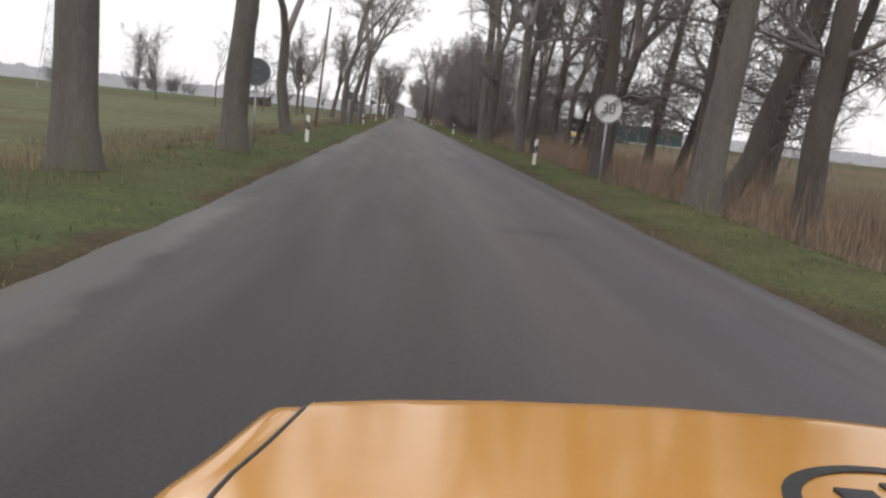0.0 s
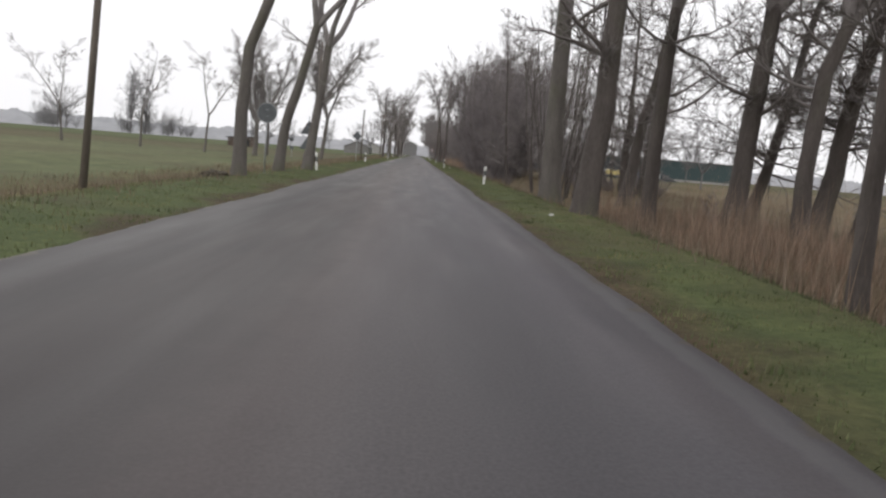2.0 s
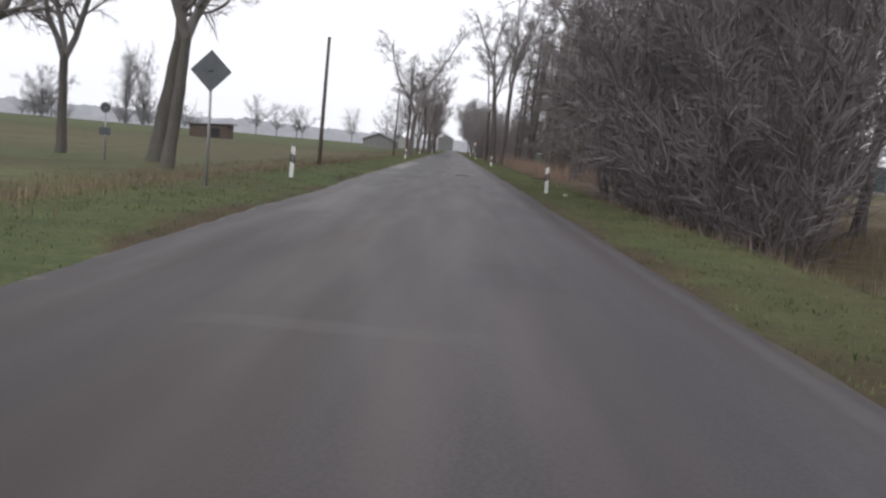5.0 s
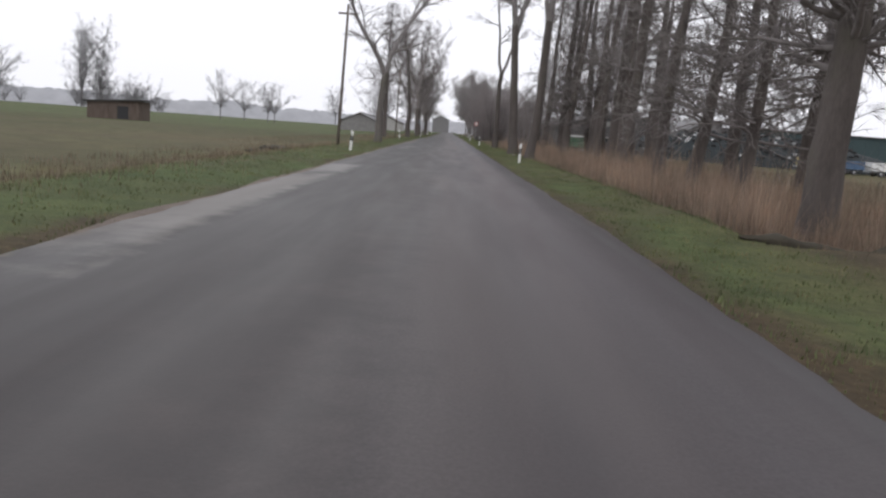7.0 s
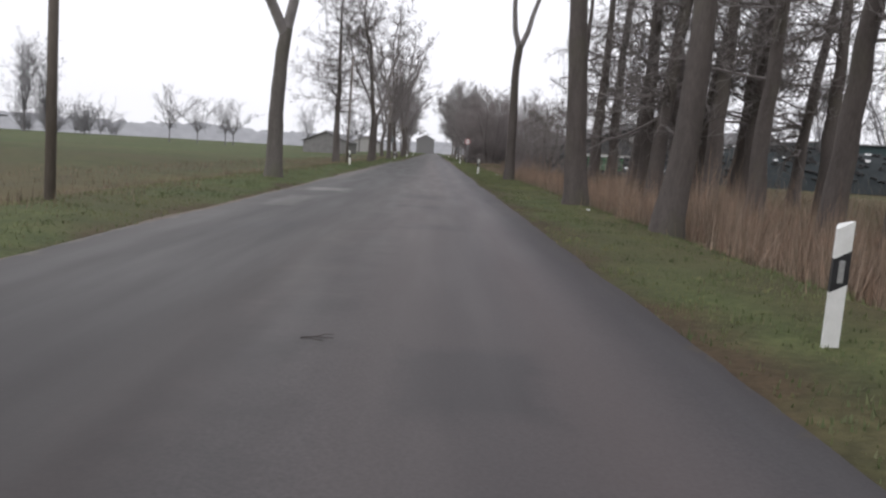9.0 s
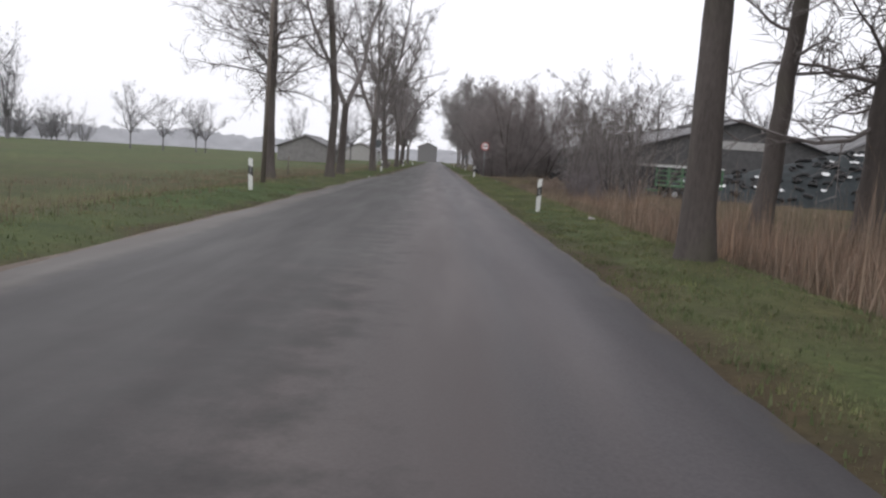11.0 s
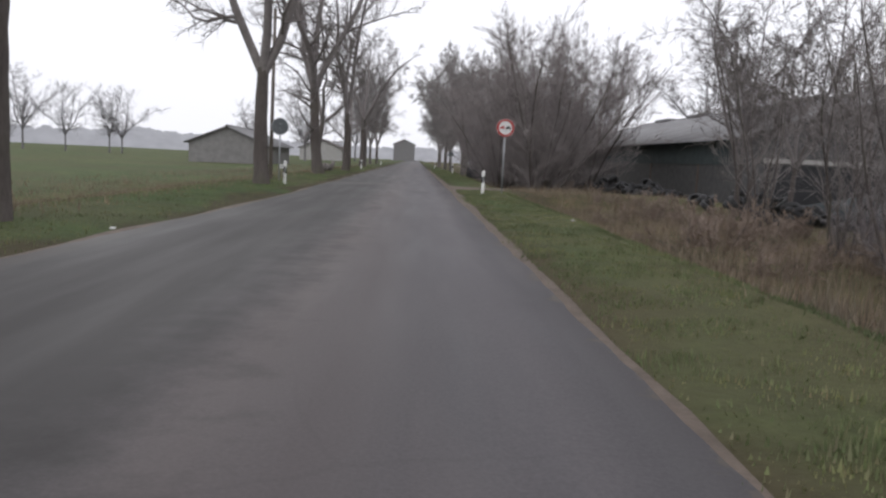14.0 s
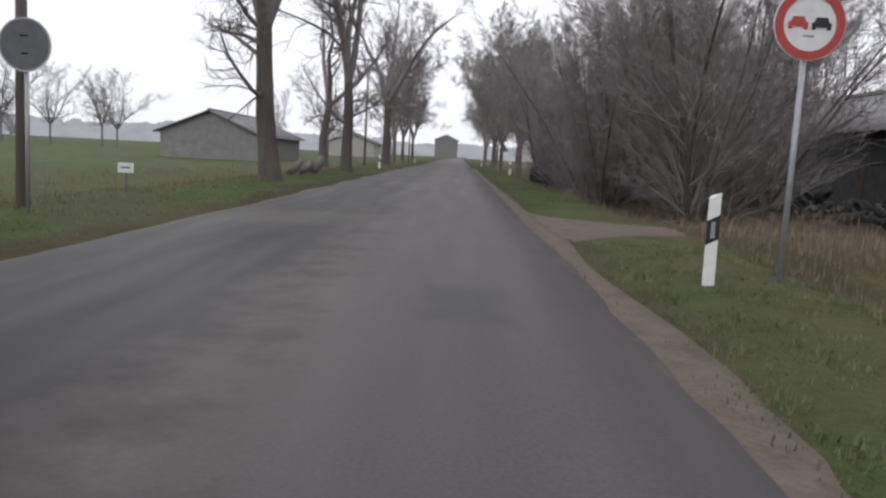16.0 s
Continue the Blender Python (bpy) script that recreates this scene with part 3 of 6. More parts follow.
BUSHY = [(6, 0.09, 0.06, 1.9, 36, 0.42, 0.25), (4, 0.13, 0.07, 1.6, 36, 0.5, 0.05), (2, 0.15, 0.06, 2.6, 36, 0.7, 0.0)]
WHIP = [(7, 0.06, 0.05, 2.0, 48, 0.30, 0.15), (4, 0.16, 0.05, 2.6, 42, 0.5, 0.0)]
THICK = [(6, 0.09, 0.05, 2.6, 40, 0.36, 0.05), (3, 0.18, 0.05, 6.0, 46, 0.6, 0.0)]


def crown_mesh(segs, tips, mat, seed=0):
    """Limbs as tapered prisms, the last twigs as thin spikes."""
    tris, base = [], 0
    vs = []
    for some, sides in (([s for s in segs if s[6] > 0.035], 6), ([s for s in segs if s[6] <= 0.035], 3)):
        if some:
            v, f = tube_arrays(some, sides)
            vs.append(v)
            tris += [f[:, [0, 1, 2]] + base, f[:, [0, 2, 3]] + base]
            base += len(v)
    if tips:
        s = np.asarray(tips)
        rng = np.random.default_rng(seed)
        d = s[:, 3:6] - s[:, 0:3]
        side = np.cross(d, rng.normal(0, 1, d.shape))
        side *= (s[:, 6] / (np.linalg.norm(side, axis=1) + 1e-9))[:, None]
        vs.append(np.stack([s[:, 0:3] - side, s[:, 0:3] + side, s[:, 3:6]], 1).reshape(-1, 3))
        tris.append(np.arange(3 * len(s)).reshape(-1, 3) + base)
    return mesh_np("crown", np.concatenate(vs), np.concatenate(tris), mat)


def trunk_line(rng, h, dx, dy, bow=0.0, n=12, via=()):
    """Centres of a trunk: it leans by dx and dy on its height, with a slight bow and small bends. via: heights and sideways offsets that it passes."""
    pts, wx, wy = [], 0.0, 0.0
    for i in range(n):
        u = i / (n - 1)
        wx, wy = wx + rng.gauss(0, 0.012) * h / 6, wy + rng.gauss(0, 0.012) * h / 6
        z = -0.35 + (h + 0.35) * u
        if via:
            zs, xs = [0.0] + [a for a, _ in via], [0.0] + [b for _, b in via]
            slope = (xs[-1] - xs[-2]) / (zs[-1] - zs[-2])
            off = float(np.interp(z, zs, xs)) + max(-0.25, min(0.25, slope)) * max(0.0, z - zs[-1])
            pts.append((off + 0.4 * (wx if i else 0), dy * u + (wy if i else 0), z))
        else:
            pts.append((dx * u + bow * math.sin(math.pi * u) + (wx if i else 0), dy * u + (wy if i else 0), z))
    return pts


def tree(name, x, y, dia, fork, dx=0.0, dy=0.0, height=17.0, limbs=3, spread=24, seed=1, style=BROAD, bow=0.0, label="", group="", bark=None, twig=None, extra=0, tip_r=0.011, via=()):
    """A broad-leaved tree in winter: a trunk to the fork, steep limbs above it."""
    rng = random.Random(seed * 7919 + 13)
    bark, twig = bark or M_BARK, twig or M_TWIG
    ob = empty(name, x, y, lift(x, y), label, "tree", group)
    line = trunk_line(rng, fork, dx, dy, bow, 14, via)
    n = len(line)
    rad = [dia / 2 * ((1.0 - 0.30 * i / (n - 1)) + 0.55 * math.exp(-i * 1.15)) for i in range(n)]
    part("trunk", loft("trunk", line, rad, 14, bark, 0.07, seed), ob)
    segs, tips, top = [], [], Vector(line[-1])
    lean = (Vector(line[-1]) - Vector(line[-4])).normalized()
    turn = rng.uniform(0, 6.28)
    for k in range(limbs):
        az = turn + k * 2 * math.pi / limbs + rng.uniform(-0.4, 0.4)
        a = radians(spread * rng.uniform(0.5, 1.3))
        d = (lean * math.cos(a) + Vector((math.cos(az), math.sin(az), 0)) * math.sin(a)).normalized()
        sprout(rng, segs, tips, top - lean * 0.25, d, (height - fork) * rng.uniform(0.75, 1.0), dia * 0.32, 0, style, tip_r)
    for k in range(extra):
        u = rng.randint(n // 2, n - 2)
        az = rng.uniform(0, 6.28)
        sprout(rng, segs, tips, Vector(line[u]), Vector((math.cos(az), math.sin(az), 0.25)).normalized(), rng.uniform(2.0, 4.5), dia * 0.12, 1, style)
    part("crown", crown_mesh(segs, tips, twig, seed), ob)
    return ob


def tiered_tree(name, x, y, dia, height, dx=0.0, dy=0.0, bare=2.5, reach=3.2, seed=1, per=2, label="", group="", bark=None, twig=None):
    """An alder-like tree: one stem to the top, level side branches full of twigs."""
    rng = random.Random(seed * 104729 + 5)
    bark, twig = bark or M_DARKBARK, twig or M_DARKTWIG
    ob = empty(name, x, y, lift(x, y), label, "tree", group)
    line = trunk_line(rng, height, dx, dy, 0.0, 22)
    n = len(line)
    rad = [max(dia / 2 * ((1.0 - 0.93 * i / (n - 1)) + 0.5 * math.exp(-i * 1.6)), 0.02) for i in range(n)]
    part("trunk", loft("trunk", line, rad, 12, bark, 0.08, seed), ob)
    segs, tips = [], []
    for i in range(n - 1):
        for _ in range(per + (rng.random() < 0.5)):
            at = Vector(line[i]).lerp(Vector(line[i + 1]), rng.random())
            if at.z < bare:
                continue
            az, u = rng.uniform(0, 6.28), (at.z - bare) / max(height - bare, 1)
            d = Vector((math.cos(az), math.sin(az), rng.uniform(-0.12, 0.3) + 0.4 * u)).normalized()
            sprout(rng, segs, tips, at, d, reach * rng.uniform(0.6, 1.15) * (1 - 0.68 * u), 0.05 * (1.15 - u), 0, TIER, 0.0135)
    part("crown", crown_mesh(segs, tips, twig, seed), ob)
    return ob


def shrub(name, x, y, height, width, stems, seed, style=THICK, label="", category="shrub", group="", twig=None, base=0.5, r=0.03, bark=None, tip_r=0.013):
    """Many stems from one stool, with their twigs as the crown."""
    rng = random.Random(seed * 31337 + 3)
    ob = empty(name, x, y, lift(x, y), label, category, group)
    segs, tips = [], []
    for k in range(stems):
        az, out = rng.uniform(0, 6.28), rng.random() ** 0.6
        p = Vector((math.cos(az) * base * out, math.sin(az) * base * out, -0.2))
        lean = math.atan2(width * 0.5 * out, height) * 1.1
        d = Vector((math.cos(az) * math.sin(lean), math.sin(az) * math.sin(lean), math.cos(lean)))
        mine, rr = [], r * rng.uniform(0.7, 1.3)
        sprout(rng, mine, tips, p, d, height * rng.uniform(0.6, 1.0), rr, 0, style, tip_r)
        stem, rest, at = [mine[0]], [], mine[0]
        for s in mine[1:]:
            if s[0:3] == at[3:6] and len(stem) < style[0][0]:
                stem.append(s)
                at = s
            else:
                rest.append(s)
        line = [s[0:3] for s in stem] + [stem[-1][3:6]]
        part("stem", loft("stem", line, [s[6] for s in stem] + [stem[-1][7]], 6, bark or M_DARKBARK, 0.05, seed + k), ob)
        segs += rest
    part("crown", crown_mesh(segs, tips, twig or M_TWIG, seed), ob)
    return ob


VERGE_L = "trees along the left verge"
VERGE_R = "trees along the right verge"
T_GREY = "bare roadside tree with grey bark on the grass verge"
T_FORK = "bare roadside tree with a forked trunk on the grass verge"
T_LEAN = "leaning bare roadside tree with a rough trunk"

# Left row, from the start of the road to its end. via: the bends of each trunk.
tree("roadside_tree", -6.24, -9.8, 0.66, 6.5, height=17, limbs=3, spread=24, seed=1, via=((0.85, -0.04), (2.45, -0.02)), label="thick grey trunk of a bare roadside tree in dead grass", group=VERGE_L)
tree("roadside_tree", -5.45, -2.7, 0.64, 6.3, height=17, limbs=3, spread=24, seed=2, via=((0.9, -0.05), (2.4, 0.06), (3.9, 0.17)), label=T_GREY, group=VERGE_L)
tree("roadside_tree", -6.05, 10.3, 0.50, 4.0, height=16, limbs=2, spread=34, seed=3, via=((0.65, -0.2), (2.0, -0.38), (3.35, -0.35)), label=T_FORK, group=VERGE_L)
tree("roadside_tree", -6.13, 40.2, 0.47, 6.4, height=15, limbs=3, spread=30, seed=4, style=OPEN, via=((1.8, 0.0), (2.9, 0.05), (4.3, 0.16), (6.0, 0.75)), label="bare roadside tree whose trunk bends towards the road", group=VERGE_L)
tree("roadside_tree", -6.18, 48.0, 0.47, 6.6, height=15, limbs=3, spread=28, seed=5, style=OPEN, via=((1.6, 0.16), (2.5, 0.3), (3.15, 0.51), (3.8, 0.72)), label=T_LEAN, group=VERGE_L)
tree("roadside_tree", -5.65, 53.4, 0.50, 6.6, dy=0.9, height=16, limbs=3, spread=30, seed=6, style=OPEN, extra=3, via=((1.9, 0.17), (3.4, 0.35), (4.9, 0.49)), label=T_LEAN, group=VERGE_L)
tree("field_tree", -17.3, 96.7, 0.55, 3.6, 0.1, 0, 13, 5, 40, 7, label="bare spreading tree at the meadow edge", group="trees at the meadow edge")
tree("field_tree", -17.3, 103.0, 0.44, 4.2, 0.1, 0, 13, 3, 30, 8, label="bare spreading tree at the meadow edge", group="trees at the meadow edge")
tree("field_tree", -12.5, 101.0, 0.70, 5.0, 0.9, 0, 15, 3, 26, 9, label="leaning bare tree at the meadow edge", group="trees at the meadow edge")
tree("field_tree", -10.3, 96.3, 0.46, 4.6, 0.55, 0, 14, 3, 28, 10, label="leaning bare tree at the meadow edge", group="trees at the meadow edge")
tree("roadside_tree", -5.5, 164.0, 0.60, 5.2, height=18, limbs=2, spread=40, seed=11, via=((2.3, 0.03), (4.2, 0.15), (4.8, 0.25)), label=T_FORK, group=VERGE_L)
tiered_tree("roadside_tree", -8.13, 203.2, 0.62, 16, 0.15, 0, 4.2, 5.6, 14, 5, label="bare dark alder with level side branches", group=VERGE_L)
tree("roadside_tree", -5.5, 205.5, 0.45, 8.5, height=17, limbs=2, spread=22, seed=15, via=((2.4, 0.1), (3.6, 0.15), (4.75, 0.05)), bark=M_DARKBARK, twig=M_DARKTWIG, label=T_GREY, group=VERGE_L)
tree("roadside_tree", -5.7, 211.8, 0.52, 4.3, height=17, limbs=2, spread=26, seed=16, via=((2.8, 0.07), (4.1, 0.16)), bark=M_DARKBARK, twig=M_DARKTWIG, label=T_FORK, group=VERGE_L)
tree("roadside_tree", -5.27, 230.05, 0.60, 4.4, height=18, limbs=3, spread=30, seed=17, via=((2.4, -0.06), (4.1, -0.01)), bark=M_DARKBARK, twig=M_DARKTWIG, label=T_FORK, group=VERGE_L)
tree("roadside_tree", -5.44, 248.8, 0.68, 5.2, height=19, limbs=4, spread=28, seed=18, via=((2.25, -0.26), (4.8, -0.36)), bark=M_DARKBARK, twig=M_DARKTWIG, extra=4, label=T_GREY, group=VERGE_L)
tree("roadside_tree", -4.92, 262.5, 0.60, 4.6, height=18, limbs=3, spread=26, seed=19, extra=3, via=((3.0, 0.04), (4.4, -0.02)), bark=M_DARKBARK, twig=M_DARKTWIG, label=T_FORK, group=VERGE_L)
tree("roadside_tree", -9.6, 283.0, 0.70, 5.0, height=15, limbs=3, spread=36, seed=20, style=OPEN, via=((2.2, -0.2), (5.0, 0.25)), extra=4, bark=M_DARKBARK, twig=M_DARKTWIG, label=T_LEAN, group=VERGE_L)
tree("roadside_tree", -5.4, 289.0, 0.75, 5.5, height=17, limbs=3, spread=34, seed=21, style=OPEN, extra=3, bark=M_DARKBARK, twig=M_DARKTWIG, label=T_FORK, group=VERGE_L)

# Right row on the ditch bank.
tree("roadside_tree", 4.6, 1.9, 0.50, 6.0, height=16, limbs=3, spread=26, seed=31, via=((1.5, 0.01), (3.0, 0.02), (4.5, -0.05)), bark=M_DARKBARK, twig=M_DARKTWIG, extra=2, label="dark bare tree on the ditch bank", group=VERGE_R)
tree("roadside_tree", 4.9, -5.6, 0.66, 7.5, height=17, limbs=3, spread=20, seed=32, via=((2.0, 0.15), (4.3, 0.3)), label="pale grey trunk on the ditch bank", group=VERGE_R)
tree("roadside_tree", 7.3, -1.0, 0.56, 6.8, height=15, limbs=3, spread=24, seed=33, via=((1.9, 0.74), (3.4, 1.09), (5.4, 1.66)), bark=M_DARKBARK, twig=M_DARKTWIG, label="dark trunk leaning out over the ditch", group=VERGE_R)
tree("roadside_tree", 7.9, -4.5, 0.66, 6.0, height=16, limbs=3, spread=22, seed=34, via=((2.3, -0.1), (3.5, -0.06), (4.8, 0.0)), bark=M_DARKBARK, twig=M_DARKTWIG, extra=4, label="dark rough trunk above the ditch", group=VERGE_R)
tree("roadside_tree", 9.6, 6.5, 0.72, 7.0, height=16, limbs=3, spread=24, seed=43, via=((2.8, 0.0), (5.9, 0.03)), bark=M_DARKBARK, twig=M_DARKTWIG, extra=5, label="dark stout trunk among reeds", group=VERGE_R)
tree("roadside_tree", 4.74, 19.0, 0.60, 6.5, height=17, limbs=2, spread=30, seed=35, via=((2.3, -0.1), (4.4, -0.15)), label=T_GREY, group=VERGE_R)
tree("roadside_tree", 5.3, 43.8, 0.80, 9.0, height=19, limbs=3, spread=20, seed=37, via=((2.8, -0.06), (5.8, -0.06)), label="massive grey trunk on the ditch bank", group=VERGE_R)
tree("roadside_tree", 4.73, 34.8, 0.68, 6.5, height=18, limbs=3, spread=26, seed=38, via=((1.4, 0.06), (2.2, 0.2), (3.1, 0.25), (3.9, 0.27)), bark=M_DARKBARK, twig=M_DARKTWIG, extra=6, label="massive dark trunk with cracked bark", group=VERGE_R)
tree("roadside_tree", 8.57, 18.1, 0.68, 6.5, height=16, limbs=3, spread=26, seed=39, via=((2.8, -0.12), (5.5, -0.2)), bark=M_DARKBARK, twig=M_DARKTWIG, extra=5, label="dark rough trunk above the ditch", group=VERGE_R)
tree("roadside_tree", 8.2, 13.9, 0.60, 6.0, height=16, limbs=3, spread=28, seed=40, via=((1.2, -0.12), (2.4, -0.05), (3.4, 0.03), (4.4, 0.33)), bark=M_DARKBARK, twig=M_DARKTWIG, extra=6, label="knotted dark leaning trunk among reeds", group=VERGE_R)
tree("roadside_tree", 9.8, 36.8, 0.66, 7.0, height=16, limbs=3, spread=26, seed=41, via=((3.3, 0.15), (6.7, 0.45)), bark=M_DARKBARK, twig=M_DARKTWIG, extra=5, label="dark rough trunk among reeds", group=VERGE_R)
tree("roadside_tree", 8.07, 39.7, 0.54, 7.4, height=16, limbs=3, spread=24, seed=42, via=((3.5, 0.05), (7.1, 0.2)), bark=M_DARKBARK, twig=M_DARKTWIG, extra=5, label="dark rough trunk among reeds", group=VERGE_R)
tree("roadside_tree", 6.3, 23.9, 0.30, 5.5, height=13, limbs=2, spread=24, seed=44, bark=M_DARKBARK, twig=M_DARKTWIG, extra=3, label="slim dark tree in the reeds", group=VERGE_R)
tree("roadside_tree", 10.6, 34.0, 0.50, 6.3, height=15, limbs=3, spread=26, seed=45, via=((2.0, -0.1), (4.7, 0.1), (6.2, 0.6)), bark=M_DARKBARK, twig=M_DARKTWIG, extra=4, label="dark leaning tree in the wet wood", group=VERGE_R)
tree("roadside_tree", 4.13, 175.9, 0.50, 6.8, height=17, limbs=2, spread=24, seed=52, style=OPEN, via=((3.25, -0.03), (5.5, -0.06), (6.8, 0.1)), bark=M_DARKBARK, label="slim grey forked tree on the verge", group=VERGE_R)
tree("roadside_tree", 4.28, 157.9, 0.60, 8.5, height=18, limbs=3, spread=20, seed=53, via=((2.3, -0.15), (4.2, -0.28)), bark=M_DARKBARK, label="stout grey trunk at the reed edge", group=VERGE_R)
tree("roadside_tree", 4.6, 150.5, 0.52, 8.0, height=18, limbs=3, spread=20, seed=54, via=((1.4, 0.2), (2.4, 0.3), (3.4, 0.33)), bark=M_DARKBARK, label="leaning grey-brown trunk at the reed edge", group=VERGE_R)
tree("roadside_tree", 7.91, 121.9, 0.80, 7.0, height=16, limbs=4, spread=40, seed=55, via=((1.7, 0.01), (2.9, 0.07), (4.6, 0.15)), bark=M_DARKBARK, twig=M_DARKTWIG, extra=22, label="stout dark trunk at the end of the reeds", group=VERGE_R)
tree("roadside_tree", 9.6, 113.0, 0.62, 4.8, height=11, limbs=3, spread=58, seed=56, via=((1.7, 0.24), (3.1, 0.35), (4.5, 0.4)), style=OPEN, bark=M_DARKBARK, twig=M_DARKTWIG, extra=10, label="dark leaning tree beside the field gate", group=VERGE_R)

# Dark alder stands behind the ditch: a few kinds, repeated with turns of their own.
kinds = []
for k, (dia, h, bare, reach, per) in enumerate(((0.60, 17, 2.6, 4.4, 3), (0.68, 18, 3.0, 4.8, 3), (0.52, 16, 2.2, 4.6, 4), (0.62, 17, 4.4, 4.0, 1))):
    kinds.append(tiered_tree("alder_tree", (9.75, 13.2, 10.6, 10.5)[k], (141.5, 168.0, 133.5, 153.0)[k], dia, h, (0.9, 0.6, 0.8, 0.7)[k], 0, bare, reach, 60 + k, per,
                             label="tall dark bare alder with dense twigs behind the reeds", group="alder stand"))
spots = [(9.2, 146.0), (10.4, 155.6), (10.4, 160.6), (13.0, 156.0), (11.2, 166.6), (13.6, 168.5), (9.6, 170.5), (12.4, 175.0), (9.9, 137.2), (9.2, 167.5), (13.5, 143.0),
         (16.5, 168.0), (17.5, 173.0), (9.0, 178.5), (14.6, 179.5), (11.2, 184.0), (8.8, 184.5), (15.8, 176.0), (12.0, 171.0), (10.2, 174.5), (14.6, 172.5), (16.5, 141.0), (18.5, 146.0)]
rs = random.Random(5)
for k, (x, y) in enumerate(spots):
    copy_thing(kinds[3 if 145 < y < 162 or y > 162 and k % 3 else k % 3 if y < 145 else 0], pose(x, y, lift(x, y), rs.uniform(-3, 3), rs.uniform(-1, 4), rs.uniform(-70, 70)) @ Matrix.Scale(rs.uniform(0.95, 1.2), 4))
wood = [(14.6, 38.0), (10.6, 100.0), (11.5, 2.5), (12.5, 7.5), (12.2, 16.0), (14.0, 26.0), (12.5, 37.0), (13.0, 43.0), (17.0, 35.0), (10.4, 51.5), (19.0, 22.0), (9.67, 67.0), (13.2, 61.9), (9.0, 104.5), (11.5, 108.5), (14.5, 84.0), (16.5, 70.0), (13.5, 96.0), (18.0, 92.0)]
for k, (x, y) in enumerate(wood):
    t = copy_thing(kinds[(k + 1) % 3], pose(x, y, lift(x, y), rs.uniform(-3, 3), rs.uniform(1, 9) if y < 53 else rs.uniform(-2, 4), rs.uniform(-60, 60)) @ Matrix.Scale(rs.uniform(0.85, 1.08) * (0.72 if 53 < y < 99 else 1.0), 4))
    tagged(t, "dark bare alder in the wet wood beside the road", group="wet wood")

# Young multi-stemmed trees, thickets and brush.
young = shrub("young_alder", 8.4, 57.0, 11.0, 4.4, 7, 71, WHIP, "cluster of slim bare alder stems", "tree", "young alders", M_DARKTWIG, 0.7, 0.060)
for k, (x, y) in enumerate([(11.2, 66.5), (10.6, 71.0), (13.8, 80.0), (14.5, 62.0), (16.0, 74.0), (7.2, 54.3), (8.0, 62.5)]):
    copy_thing(young, pose(x, y, lift(x, y), 0, 0, rs.uniform(0, 360)) @ Matrix.Scale(rs.uniform(0.8, 1.1), 4))
tiered_tree("slim_alder", 7.03, 72.7, 0.26, 13, -0.9, 0, 1.6, 3.6, 72, 2, label="slim bare alder with level branches at the ditch")
thickets = [shrub("thicket", 7.8, 96.0, 13.0, 8.0, 26, 80 + k, THICK, "dense tall dark brown-grey thicket of bare twigs", "thicket", "roadside thickets", M_DENSE, 1.8, 0.045, tip_r=0.019) for k in range(2)]
thickets[1].matrix_world = pose(9.4, 94.5, lift(9.4, 94.5), 0, 0, 0)
for k, (x, y, s) in enumerate([(7.4, 102.0, 0.9), (6.9, 87.0, 0.72), (10.2, 101.5, 1.0), (12.4, 104.0, 0.9), (7.4, 91.5, 0.85), (9.6, 99.0, 0.95)]):
    copy_thing(thickets[k % 2], pose(x, y, lift(x, y), 0, 0, rs.uniform(0, 360)) @ Matrix.Scale(s, 4))
brush = [shrub("brush", 8.0, 206.0, 4.4, 4.4, 20, 90 + k, THICK, "bare dark grey-brown bush in the ditch", "bush", "ditch bushes", M_DENSE, 0.9, 0.019, tip_r=0.009) for k in range(2)]
brush[0].matrix_world = pose(8.0, 206.0, lift(8.0, 206), 0, 0, 0) @ Matrix.Scale(0.5, 4)
brush[1].matrix_world = pose(9.2, 211.0, lift(9.2, 211), 0, 0, 0) @ Matrix.Scale(0.55, 4)
for k, (x, y, s) in enumerate([(9.8, 202.5, 0.55), (10.8, 217.0, 0.5), (11.6, 209.0, 0.6), (8.6, 203.6, 0.45), (8.4, 208.6, 0.5), (9.9, 214.0, 0.5), (13.4, 214.0, 0.65), (8.6, 266.0, 1.3), (7.6, 272.0, 1.2), (10.5, 270.0, 1.4), (6.6, 80.0, 0.5), (7.6, 77.0, 0.45), (8.6, 41.5, 0.5), (9.8, 37.0, 0.55), (11.5, 30.0, 0.7), (8.2, 50.0, 0.45), (14.5, 71.0, 0.6), (16.5, 66.0, 0.7), (13.5, 77.0, 0.65), (16.0, 81.0, 0.8), (18.5, 75.0, 0.8), (13.0, 87.0, 0.8), (20.5, 84.0, 0.9), (15.5, 90.0, 0.9)] ):
    copy_thing(brush[k % 2], pose(x, y, lift(x, y), 0, 0, rs.uniform(0, 360)) @ Matrix.Scale(s, 4))
bramble = shrub("bramble", 8.2, 218.5, 1.4, 3.2, 16, 93, WOOD, "low tangle of brown dead brambles in the ditch", "bush", "brambles", M_BRAMBLE, 1.0, 0.012)
for k in range(20):
    x, y = rs.uniform(7.4, 12.0), rs.choice((rs.uniform(203, 235), rs.uniform(212, 234.5), rs.uniform(242, 254)))
    copy_thing(bramble, pose(x, y, lift(x, y), 0, 0, rs.uniform(0, 360)) @ Matrix.Scale(rs.uniform(0.4, 0.95), 4))
poplar = shrub("young_poplar", 9.6, 204.0, 6.3, 4.0, 6, 95, BUSHY, "young bare trees with upright whips", "tree", "young trees by the farm", M_DARKTWIG, 0.5, 0.042, tip_r=0.008)
